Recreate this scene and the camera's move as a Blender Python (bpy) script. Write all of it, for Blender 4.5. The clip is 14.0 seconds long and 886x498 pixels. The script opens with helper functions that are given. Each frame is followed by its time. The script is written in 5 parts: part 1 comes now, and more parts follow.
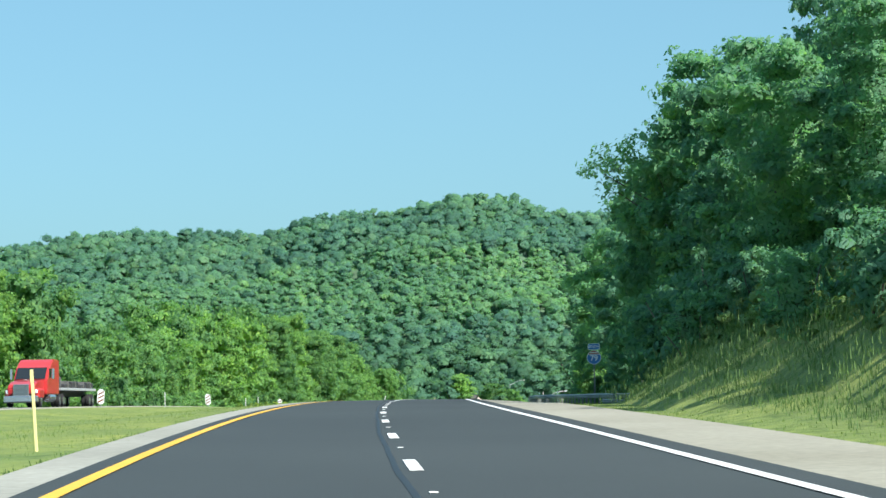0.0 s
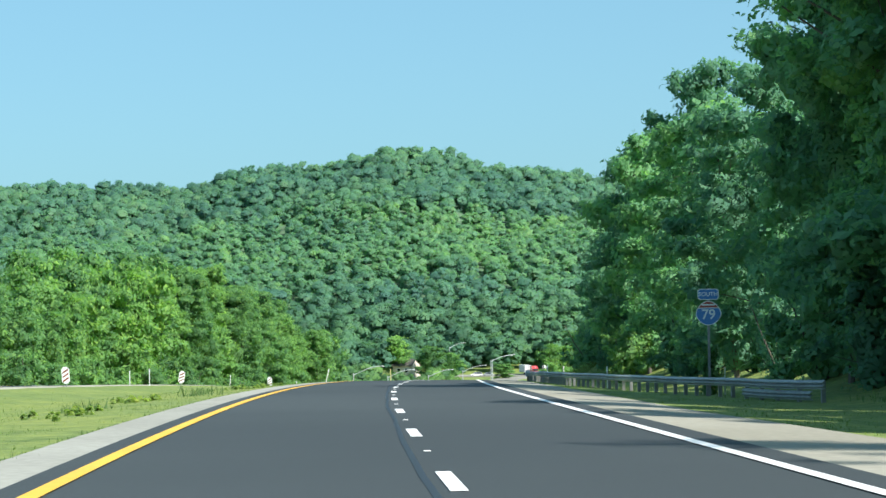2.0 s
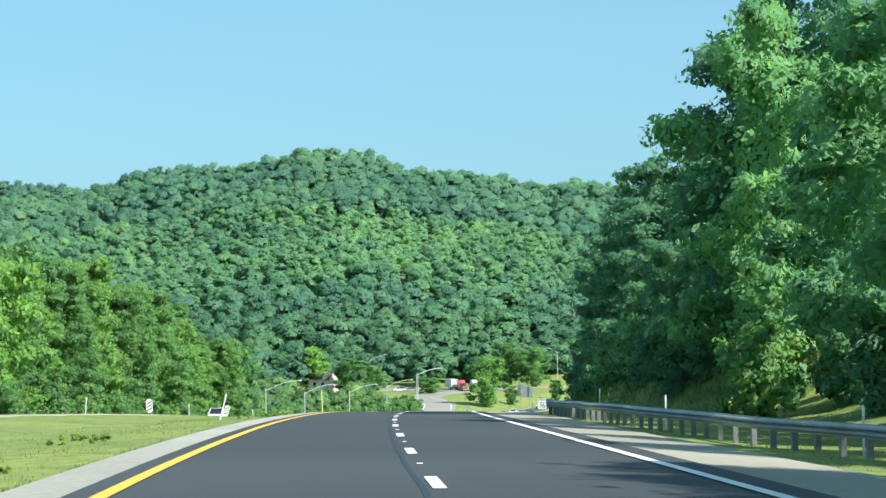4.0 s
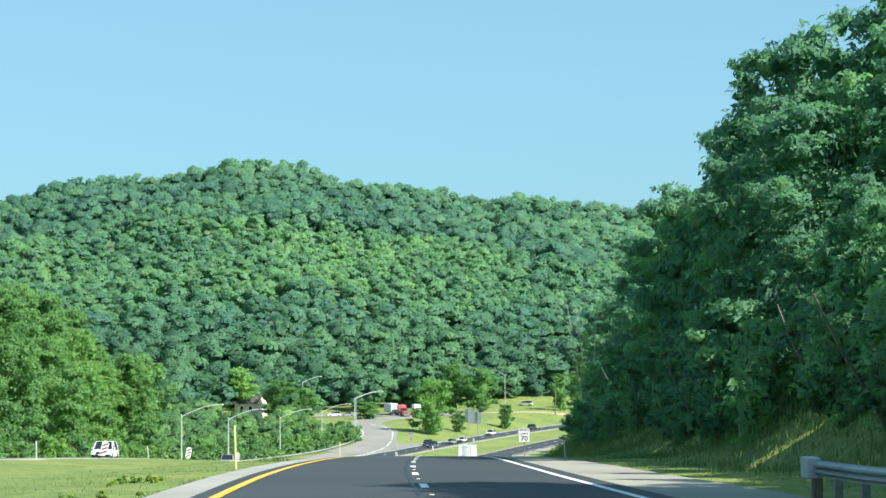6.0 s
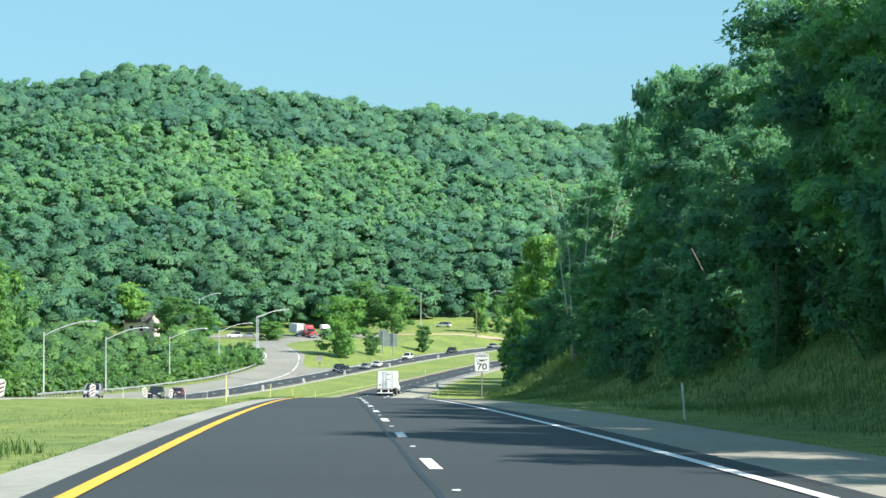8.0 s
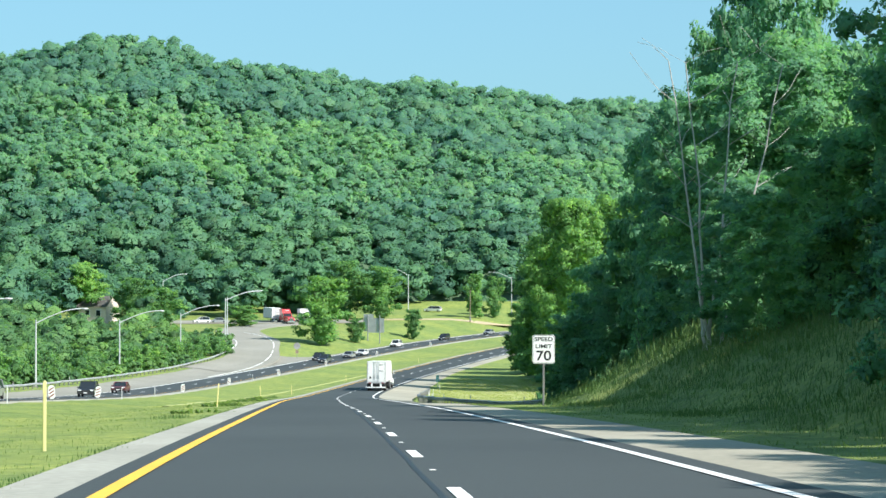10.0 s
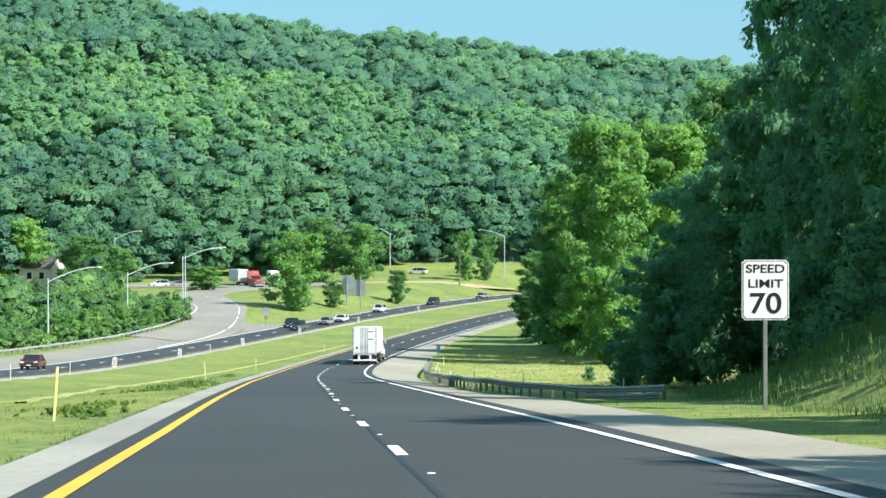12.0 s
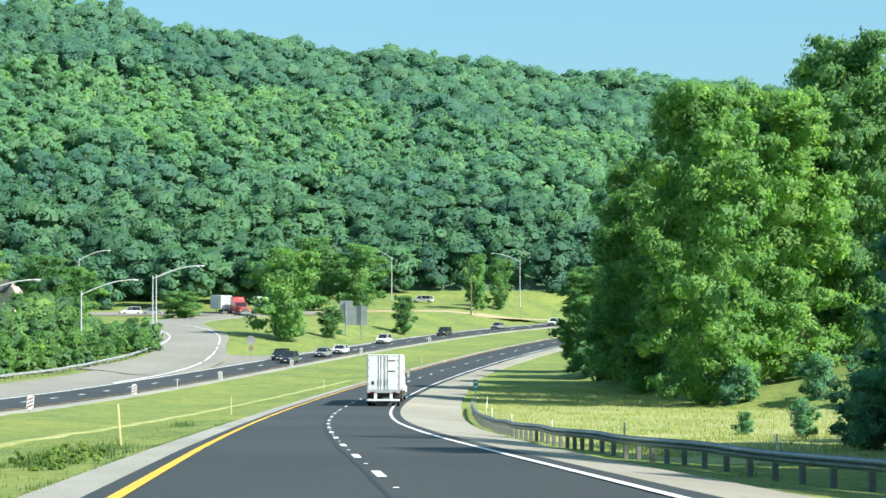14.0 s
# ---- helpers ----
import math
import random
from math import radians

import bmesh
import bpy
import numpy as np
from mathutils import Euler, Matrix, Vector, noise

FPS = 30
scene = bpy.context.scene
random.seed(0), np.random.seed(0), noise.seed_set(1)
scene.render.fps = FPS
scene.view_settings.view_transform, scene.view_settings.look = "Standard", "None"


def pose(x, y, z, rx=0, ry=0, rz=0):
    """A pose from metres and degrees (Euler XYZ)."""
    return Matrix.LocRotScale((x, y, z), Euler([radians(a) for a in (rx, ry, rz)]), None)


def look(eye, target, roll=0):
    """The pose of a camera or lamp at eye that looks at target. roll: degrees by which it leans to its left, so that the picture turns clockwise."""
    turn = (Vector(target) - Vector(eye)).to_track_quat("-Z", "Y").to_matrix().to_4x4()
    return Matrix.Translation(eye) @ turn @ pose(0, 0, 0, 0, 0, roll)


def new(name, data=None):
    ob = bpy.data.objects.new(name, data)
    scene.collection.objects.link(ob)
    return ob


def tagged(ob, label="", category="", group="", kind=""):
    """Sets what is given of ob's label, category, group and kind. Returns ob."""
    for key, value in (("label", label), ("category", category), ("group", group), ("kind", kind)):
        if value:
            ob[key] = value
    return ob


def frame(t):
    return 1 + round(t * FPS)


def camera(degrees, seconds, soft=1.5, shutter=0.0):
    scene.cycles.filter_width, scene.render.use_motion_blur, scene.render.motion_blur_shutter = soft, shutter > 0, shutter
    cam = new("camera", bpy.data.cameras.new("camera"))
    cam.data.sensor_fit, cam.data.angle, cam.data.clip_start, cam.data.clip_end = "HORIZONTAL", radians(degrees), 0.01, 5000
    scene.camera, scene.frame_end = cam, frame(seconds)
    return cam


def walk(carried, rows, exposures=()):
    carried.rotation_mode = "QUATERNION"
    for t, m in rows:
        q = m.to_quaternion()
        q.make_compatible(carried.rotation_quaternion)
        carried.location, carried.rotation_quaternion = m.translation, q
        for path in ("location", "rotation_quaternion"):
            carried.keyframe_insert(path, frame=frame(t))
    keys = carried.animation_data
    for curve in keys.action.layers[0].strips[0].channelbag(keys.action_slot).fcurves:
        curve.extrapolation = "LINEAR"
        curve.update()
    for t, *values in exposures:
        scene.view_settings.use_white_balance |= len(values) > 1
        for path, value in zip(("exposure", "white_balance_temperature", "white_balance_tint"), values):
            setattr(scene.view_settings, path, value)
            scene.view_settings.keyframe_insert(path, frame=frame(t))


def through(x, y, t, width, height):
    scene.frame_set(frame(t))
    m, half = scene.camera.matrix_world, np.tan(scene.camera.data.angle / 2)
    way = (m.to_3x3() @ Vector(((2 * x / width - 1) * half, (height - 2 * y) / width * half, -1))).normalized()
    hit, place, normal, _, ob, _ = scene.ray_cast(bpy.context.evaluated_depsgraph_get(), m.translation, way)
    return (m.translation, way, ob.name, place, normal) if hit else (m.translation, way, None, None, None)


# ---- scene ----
from mathutils import kdtree

# camera and its way: seconds, place, yaw, pitch, roll
cam = camera(24.34, 14.0)
PATH = [
    (0.0, 0.00, 0.00, 0.00, 1.69, 3.38, -1.23),
    (0.5, -1.47, 15.74, 0.11, 1.26, 3.37, -1.11),
    (1.0, -2.77, 31.45, 0.16, 0.78, 3.16, -1.08),
    (1.5, -3.94, 47.16, 0.19, 0.27, 2.76, -0.98),
    (2.0, -4.96, 62.84, 0.16, -0.32, 2.27, -0.92),
    (2.5, -5.85, 78.51, 0.09, -0.97, 1.77, -0.72),
    (3.0, -6.60, 94.16, -0.02, -1.59, 1.68, -0.67),
    (3.5, -7.20, 109.79, -0.17, -2.23, 2.07, -0.60),
    (5.8, -7.81, 181.47, -1.29, -4.42, 3.50, -0.29),
    (6.0, -7.69, 187.69, -1.42, -4.69, 3.25, -0.27),
    (6.5, -7.27, 203.22, -1.79, -5.33, 2.64, -0.18),
    (7.0, -6.68, 218.73, -2.21, -6.00, 2.04, 0.04),
    (7.5, -5.92, 234.22, -2.66, -6.75, 1.50, 0.04),
    (8.0, -4.94, 249.70, -3.14, -7.35, 1.10, 0.18),
    (10.3, 0.14, 320.66, -5.85, -8.02, 0.69, 0.08),
    (10.5, 0.62, 326.81, -6.12, -8.07, 0.60, 0.06),
    (11.0, 1.80, 342.18, -6.83, -8.27, 0.31, 0.01),
    (11.5, 3.05, 357.54, -7.58, -8.53, 0.07, -0.05),
    (12.0, 4.28, 372.88, -8.35, -8.74, -0.09, -0.09),
    (12.5, 5.48, 388.20, -9.16, -8.89, -0.01, 0.02),
    (13.0, 6.60, 403.50, -9.98, -8.99, 0.30, 0.02),
    (13.5, 7.74, 418.78, -10.82, -9.02, 0.68, 0.09),
    (14.0, 8.93, 434.05, -11.66, -9.04, 0.99, 0.10),
]


def stand(x, y, z, yaw, pitch, roll):
    a, p = radians(yaw), radians(pitch)
    ahead = Vector((-math.sin(a) * math.cos(p), math.cos(a) * math.cos(p), math.sin(p)))
    return look((x, y, z), Vector((x, y, z)) + ahead, roll)


EXPOSURE = 0.8
walk(cam, [(r[0], stand(*r[1:])) for r in PATH], [(0.0, EXPOSURE), (1.5, EXPOSURE), (3.5, EXPOSURE + 0.1), (14.0, EXPOSURE + 0.1)])

# sky and sun: the sun stands on the far side of the wooded bank, a little behind the traveller
SUN_AZ, SUN_EL = 128.0, 44.0
world = bpy.data.worlds.new("sky")
scene.world = world
world.use_nodes = True
wt = world.node_tree
sky = wt.nodes.new("ShaderNodeTexSky")
sky.sky_type = "NISHITA"
sky.sun_disc = False
sky.sun_elevation, sky.sun_rotation = radians(SUN_EL), radians(SUN_AZ)
sky.altitude, sky.air_density, sky.dust_density, sky.ozone_density = 300, 1.0, 2.2, 2.0
haze = wt.nodes.new("ShaderNodeGamma")
haze.inputs["Gamma"].default_value = 0.5
tint = wt.nodes.new("ShaderNodeMix")
tint.data_type, tint.blend_type = "RGBA", "MULTIPLY"
tint.inputs[0].default_value, tint.inputs[7].default_value = 1.0, (0.642, 1.093, 1.265, 1)
wt.links.new(sky.outputs[0], haze.inputs[0])
wt.links.new(haze.outputs[0], tint.inputs[6])
wt.links.new(tint.outputs[2], wt.nodes["Background"].inputs[0])
wt.nodes["Background"].inputs[1].default_value = 0.171
sun = new("sun", bpy.data.lights.new("sun", "SUN"))
sun.data.energy, sun.data.angle, sun.data.color = 4.9, radians(0.6), (1.0, 0.96, 0.90)
az, el = radians(SUN_AZ), radians(SUN_EL)
sun.matrix_world = look((300 * math.sin(az) * math.cos(el), 300 * math.cos(az) * math.cos(el), 300 * math.sin(el)), (0, 0, 0))


# ---- materials ----
def mat(name, build):
    m = bpy.data.materials.new(name)
    m.use_nodes = True
    nt = m.node_tree
    bsdf = nt.nodes["Principled BSDF"]
    build(nt, bsdf)
    return m


def coords(nt, scale=(1, 1, 1)):
    tc = nt.nodes.new("ShaderNodeTexCoord")
    mp = nt.nodes.new("ShaderNodeMapping")
    mp.inputs["Scale"].default_value = scale
    nt.links.new(tc.outputs["Object"], mp.inputs[0])
    return mp.outputs[0]


def noise_tex(nt, vec, scale, detail=4.0, rough=0.55):
    n = nt.nodes.new("ShaderNodeTexNoise")
    n.inputs["Scale"].default_value, n.inputs["Detail"].default_value, n.inputs["Roughness"].default_value = scale, detail, rough
    nt.links.new(vec, n.inputs["Vector"])
    return n.outputs["Fac"]


def ramp(nt, fac, stops):
    r = nt.nodes.new("ShaderNodeValToRGB")
    els = r.color_ramp.elements
    while len(els) < len(stops):
        els.new(0.5)
    for e, (p, c) in zip(els, stops):
        e.position, e.color = p, (*c, 1)
    nt.links.new(fac, r.inputs[0])
    return r.outputs[0]


def mixed(nt, a, b, fac, mode="MIX"):
    m = nt.nodes.new("ShaderNodeMix")
    m.data_type, m.blend_type = "RGBA", mode
    for sock, v in ((m.inputs[6], a), (m.inputs[7], b)):
        if isinstance(v, tuple):
            sock.default_value = (*v, 1)
        else:
            nt.links.new(v, sock)
    if isinstance(fac, float):
        m.inputs[0].default_value = fac
    else:
        nt.links.new(fac, m.inputs[0])
    return m.outputs[2]


def bump(nt, bsdf, fac, strength, distance):
    b = nt.nodes.new("ShaderNodeBump")
    b.inputs["Strength"].default_value, b.inputs["Distance"].default_value = strength, distance
    nt.links.new(fac, b.inputs["Height"])
    nt.links.new(b.outputs[0], bsdf.inputs["Normal"])


def mottled(name, c1, c2, rough=0.8, big=0.15, small=9.0, stain=(0.8, 0.8, 0.78), stain_at=0.62, bump_by=0.3, metal=0.0, stretch=(1, 1, 1)):
    """A surface between two colours in a fine grain, with broad stains."""
    def build(nt, b):
        v = coords(nt, stretch)
        fine = noise_tex(nt, v, small)
        base = ramp(nt, fine, [(0.3, c1), (0.7, c2)])
        broad = noise_tex(nt, v, big, 5.0)
        tone = ramp(nt, broad, [(0.35, (1, 1, 1)), (stain_at, stain)])
        nt.links.new(mixed(nt, base, tone, 1.0, "MULTIPLY"), b.inputs["Base Color"])
        b.inputs["Roughness"].default_value, b.inputs["Metallic"].default_value = rough, metal
        if bump_by:
            bump(nt, b, fine, bump_by, 0.02)
    return mat(name, build)


def plain(name, c, rough=0.5, metal=0.0, coat=0.0, vary=0.08):
    def build(nt, b):
        v = coords(nt)
        f = noise_tex(nt, v, 3.0)
        lo = tuple(x * (1 - vary) for x in c)
        nt.links.new(ramp(nt, f, [(0.3, lo), (0.7, c)]), b.inputs["Base Color"])
        b.inputs["Roughness"].default_value, b.inputs["Metallic"].default_value = rough, metal
        b.inputs["Coat Weight"].default_value = coat
    return mat(name, build)


def leaf_mat(name, dark, light, warm, rough=0.6, through=0.35, cells=False, cut=0.0):
    """Leaves: each spray its own green, each tree its own tone; light passes through them."""
    def build(nt, b):
        geo = nt.nodes.new("ShaderNodeNewGeometry")
        col = ramp(nt, geo.outputs["Random Per Island"], [(0.0, dark), (0.7, light), (1.0, warm)])
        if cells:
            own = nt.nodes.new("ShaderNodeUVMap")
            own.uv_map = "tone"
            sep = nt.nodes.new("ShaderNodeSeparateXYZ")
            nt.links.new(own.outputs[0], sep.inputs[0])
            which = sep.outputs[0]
        else:
            which = nt.nodes.new("ShaderNodeObjectInfo").outputs["Random"]
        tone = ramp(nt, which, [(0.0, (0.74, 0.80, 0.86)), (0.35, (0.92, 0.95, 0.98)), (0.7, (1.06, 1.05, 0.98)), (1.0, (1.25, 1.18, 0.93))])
        c = mixed(nt, col, tone, 1.0, "MULTIPLY")
        v = coords(nt)
        broad = ramp(nt, noise_tex(nt, v, 0.3, 2.0), [(0.35, (0.82, 0.86, 0.86)), (0.65, (1.1, 1.08, 0.96))])
        c = mixed(nt, c, broad, 1.0, "MULTIPLY")
        if cells:
            wide = ramp(nt, noise_tex(nt, v, 0.014, 3.0), [(0.38, (0.84, 0.89, 0.95)), (0.62, (1.12, 1.08, 0.97))])
            c = mixed(nt, c, wide, 1.0, "MULTIPLY")
        nt.links.new(c, b.inputs["Base Color"])
        bump(nt, b, noise_tex(nt, v, 1.1 if cells else 2.5, 3.0, 0.7), 0.5, 0.6 if cells else 0.3)
        b.inputs["Roughness"].default_value = rough
        b.inputs["Specular IOR Level"].default_value = 0.3
        tr = nt.nodes.new("ShaderNodeBsdfTranslucent")
        bright = mixed(nt, c, (1.25, 1.35, 0.85), 1.0, "MULTIPLY")
        nt.links.new(bright, tr.inputs[0])
        mx = nt.nodes.new("ShaderNodeMixShader")
        mx.inputs[0].default_value = through
        nt.links.new(b.outputs[0], mx.inputs[1])
        nt.links.new(tr.outputs[0], mx.inputs[2])
        out = mx.outputs[0]
        if cut:
            # the gaps between the single leaves of a spray
            cells_ = nt.nodes.new("ShaderNodeTexVoronoi")
            cells_.inputs["Scale"].default_value = cut
            nt.links.new(v, cells_.inputs["Vector"])
            lt = nt.nodes.new("ShaderNodeMath")
            lt.operation = "LESS_THAN"
            lt.inputs[1].default_value = 0.7 if cells else 0.62
            nt.links.new(cells_.outputs["Distance"], lt.inputs[0])
            gap = nt.nodes.new("ShaderNodeBsdfTransparent")
            leafy = nt.nodes.new("ShaderNodeMixShader")
            nt.links.new(lt.outputs[0], leafy.inputs[0])
            nt.links.new(gap.outputs[0], leafy.inputs[1])
            nt.links.new(out, leafy.inputs[2])
            out = leafy.outputs[0]
        nt.links.new(out, nt.nodes["Material Output"].inputs[0])
    return mat(name, build)


def asphalt_build(nt, b):
    v = coords(nt)
    fine = noise_tex(nt, v, 25.0, 6.0, 0.7)
    base = ramp(nt, fine, [(0.3, (0.024, 0.031, 0.033)), (0.7, (0.042, 0.053, 0.055))])
    broad = ramp(nt, noise_tex(nt, v, 0.06, 5.0), [(0.35, (0.8, 0.82, 0.83)), (0.65, (1.14, 1.12, 1.1))])
    nt.links.new(mixed(nt, base, broad, 1.0, "MULTIPLY"), b.inputs["Base Color"])
    b.inputs["Roughness"].default_value = 0.82
    bump(nt, b, fine, 0.35, 0.01)


ASPHALT = mat("fresh_asphalt", asphalt_build)
SEAM = plain("sealed_joint", (0.016, 0.017, 0.019), 0.5)
SHOULDER_GREY = mottled("weathered_shoulder", (0.28, 0.28, 0.24), (0.37, 0.365, 0.315), 0.9, 0.12, 6.0, (0.8, 0.8, 0.79))
SHOULDER_PALE = mottled("pale_gravel_shoulder", (0.27, 0.26, 0.21), (0.35, 0.335, 0.27), 0.95, 0.1, 6.0, (0.8, 0.79, 0.76))
RAMP_GREY = mottled("old_concrete", (0.21, 0.205, 0.175), (0.29, 0.28, 0.24), 0.9, 0.05, 3.0, (0.82, 0.82, 0.8))
WHITE_LINE = mottled("white_line_paint", (0.72, 0.73, 0.72), (0.82, 0.83, 0.81), 0.6, 0.5, 12.0, (0.88, 0.88, 0.87), 0.7, 0.1)
YELLOW_LINE = mottled("yellow_line_paint", (0.72, 0.40, 0.03), (0.82, 0.48, 0.05), 0.6, 0.5, 12.0, (0.88, 0.87, 0.85), 0.7, 0.1)


def grass_build(nt, b):
    v = coords(nt)
    fine = noise_tex(nt, v, 2.2, 6.0, 0.7)
    base = ramp(nt, fine, [(0.3, (0.115, 0.165, 0.042)), (0.55, (0.19, 0.245, 0.063)), (0.75, (0.28, 0.31, 0.092))])
    patch = ramp(nt, noise_tex(nt, v, 0.09, 4.0), [(0.38, (0.8, 0.88, 0.8)), (0.62, (1.15, 1.08, 0.9))])
    clump = ramp(nt, noise_tex(nt, v, 0.55, 5.0, 0.7), [(0.36, (0.66, 0.76, 0.62)), (0.52, (1.0, 1.0, 1.0)), (0.68, (1.16, 1.1, 1.0))])
    base = mixed(nt, base, clump, 1.0, "MULTIPLY")
    nt.links.new(mixed(nt, base, patch, 1.0, "MULTIPLY"), b.inputs["Base Color"])
    b.inputs["Roughness"].default_value = 0.9
    bump(nt, b, fine, 0.8, 0.15)


GRASS = mat("roadside_grass", grass_build)
MEADOW = mottled("dry_meadow", (0.27, 0.29, 0.10), (0.42, 0.41, 0.17), 0.95, 0.12, 1.6, (0.72, 0.8, 0.66), 0.62, 0.6)
FLOOR_DUFF = mottled("forest_floor", (0.07, 0.14, 0.08), (0.11, 0.19, 0.10), 0.95, 0.03, 0.5, (0.8, 0.8, 0.8), 0.65, 0.5)
# Bluer for the shaded bank, yellower for sunlit trees: light put into leaf colour
LEAF_NEAR = leaf_mat("broad_leaves", (0.12, 0.285, 0.185), (0.16, 0.355, 0.21), (0.205, 0.405, 0.185), 0.6, 0.5, cut=7.5)
LEAF_BRIGHT = leaf_mat("sunlit_leaves", (0.11, 0.25, 0.11), (0.165, 0.335, 0.12), (0.25, 0.43, 0.11), 0.6, 0.5, cut=4.0)
LEAF_THICKET = leaf_mat("thicket_leaves", (0.100, 0.211, 0.100), (0.142, 0.284, 0.115), (0.190, 0.342, 0.115), 0.6, 0.42, True, 3.5)
LEAF_SCRUB = leaf_mat("scrub_leaves", (0.14, 0.24, 0.09), (0.19, 0.31, 0.11), (0.25, 0.35, 0.12), 0.6, 0.35, True, 8.0)
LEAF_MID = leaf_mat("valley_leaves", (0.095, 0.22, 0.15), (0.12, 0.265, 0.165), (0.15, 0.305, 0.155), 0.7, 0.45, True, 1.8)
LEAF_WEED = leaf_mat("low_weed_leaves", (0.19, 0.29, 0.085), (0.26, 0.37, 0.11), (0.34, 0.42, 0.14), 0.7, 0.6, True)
# the blue of aerial haze is put into this leaf colour
LEAF_FAR = leaf_mat("hazed_far_leaves", (0.15, 0.32, 0.25), (0.178, 0.357, 0.265), (0.218, 0.39, 0.24), 0.7, 0.6, True, 1.3)
BARK = mottled("bark", (0.10, 0.085, 0.065), (0.2, 0.18, 0.15), 0.9, 0.8, 12.0, (0.7, 0.7, 0.7), 0.6, 0.6, 0.0, (1, 1, 0.25))


# ---- small helpers ----
def mesh_of(name, verts, faces, materials=(), smooth=False, mat_index=None):
    me = bpy.data.meshes.new(name)
    verts = np.asarray(verts, np.float32)
    if isinstance(faces, np.ndarray):
        k = faces.shape[1]
        me.vertices.add(len(verts))
        me.vertices.foreach_set("co", verts.ravel())
        me.loops.add(faces.size)
        me.loops.foreach_set("vertex_index", faces.astype(np.int32).ravel())
        me.polygons.add(len(faces))
        me.polygons.foreach_set("loop_start", np.arange(0, faces.size, k, dtype=np.int32))
        me.polygons.foreach_set("loop_total", np.full(len(faces), k, np.int32))
        if mat_index is not None:
            me.polygons.foreach_set("material_index", np.asarray(mat_index, np.int32))
        me.update(calc_edges=True)
    else:
        me.from_pydata(verts.tolist(), [], faces)
        me.update()
    for m in materials:
        me.materials.append(m)
    me.polygons.foreach_set("use_smooth", np.full(len(me.polygons), smooth, bool))
    return me


def part(name, bm, material, parent=None, label=""):
    me = bpy.data.meshes.new(name)
    bm.normal_update()
    bm.to_mesh(me)
    bm.free()
    me.materials.append(material)
    ob = new(name, me)
    if parent:
        ob.parent = parent
    if label:
        ob["label"] = label
    return ob


def empty(name, m=None):
    ob = new(name)
    ob.empty_display_size = 0.5
    if m is not None:
        ob.matrix_basis = m
    return ob


def box(bm, lo, hi, bevel=0.0):
    """A box between two corners, edges bevelled, added to bm."""
    c = [(a + b) / 2 for a, b in zip(lo, hi)]
    d = [abs(b - a) for a, b in zip(lo, hi)]
    made = bmesh.ops.create_cube(bm, size=1, matrix=Matrix.LocRotScale(c, None, d))
    if bevel:
        edges = {e for v in made["verts"] for e in v.link_edges}
        bmesh.ops.bevel(bm, geom=list(edges), offset=bevel, segments=1, affect="EDGES")
    return bm


def boxes(*items, bevel=0.0):
    bm = bmesh.new()
    for lo, hi in items:
        box(bm, lo, hi, bevel)
    return bm


def rod(bm, a, b, r0, r1=None, n=8):
    """A tapered round bar from a to b."""
    a, b = Vector(a), Vector(b)
    d = b - a
    m = Matrix.Translation((a + b) / 2) @ d.to_track_quat("Z", "Y").to_matrix().to_4x4()
    bmesh.ops.create_cone(bm, cap_ends=True, segments=n, radius1=r0, radius2=r0 if r1 is None else r1, depth=d.length, matrix=m)
    return bm


def prism(profile, x0, x1, bm=None):
    """A profile in (y, z) drawn out along x."""
    bm = bm or bmesh.new()
    a = [bm.verts.new((x0, y, z)) for y, z in profile]
    b = [bm.verts.new((x1, y, z)) for y, z in profile]
    k = len(profile)
    for i in range(k):
        bm.faces.new((a[i], a[(i + 1) % k], b[(i + 1) % k], b[i]))
    bm.faces.new(a[::-1])
    bm.faces.new(b)
    bmesh.ops.recalc_face_normals(bm, faces=bm.faces[:])
    return bm


# ---- the lie of the road: heading and grade by station, metres along the lane line ----
STATION = [0, 60, 120, 180, 240, 300, 360, 420, 460, 500, 540, 580, 620, 660, 700, 760, 820, 1000]
HEADING = [-5.61, -3.64, -1.5, 1.02, 3.31, 4.49, 4.56, 4.63, 4.83, 4.98, 5.82, 7.82, 10.54, 13.22, 16.22, 20.29, 24.85, 38.0]
GRADE = [0.7, -0.31, -1.23, -2.1, -3.05, -4.08, -4.98, -5.42, -5.56, -5.62, -5.17, -4.03, -2.7, -1.49, -0.23, 1.06, 1.6, 0.3]
S_AX = np.arange(-160, 1000, 2.0)
H_AX = np.radians(np.interp(S_AX + 1, STATION, HEADING))
G_AX = np.interp(S_AX + 1, STATION, GRADE) / 100
_o = np.argmin(abs(S_AX))


def summed(v, start):
    c = np.concatenate([[0], np.cumsum(v)])[:-1]
    return start + c - c[_o]


_side = np.interp(S_AX, [0, 20, 60, 100, 150, 276, 345, 375, 410, 440, 490], [0.02, 0.04, 0.14, 0.28, 0.35, 0.25, 0.4, 0.45, 0.4, 0.2, 0.0])
_side = _side + np.interp(S_AX, [60, 94, 118, 140, 163, 176, 210, 243, 262, 277, 290, 310, 340], [0, 0.03, 0.06, 0.1, 0.2, 0.22, 0.12, 0.02, 0.08, 0.18, 0.16, 0.08, 0])
AXIS = np.stack([summed(np.sin(H_AX) * 2, 0.98), summed(np.cos(H_AX) * 2, 0.09), summed(G_AX * 2, -1.34)], -1)
AXIS[:, 0] += _side * np.cos(H_AX)
AXIS[:, 1] -= _side * np.sin(H_AX)


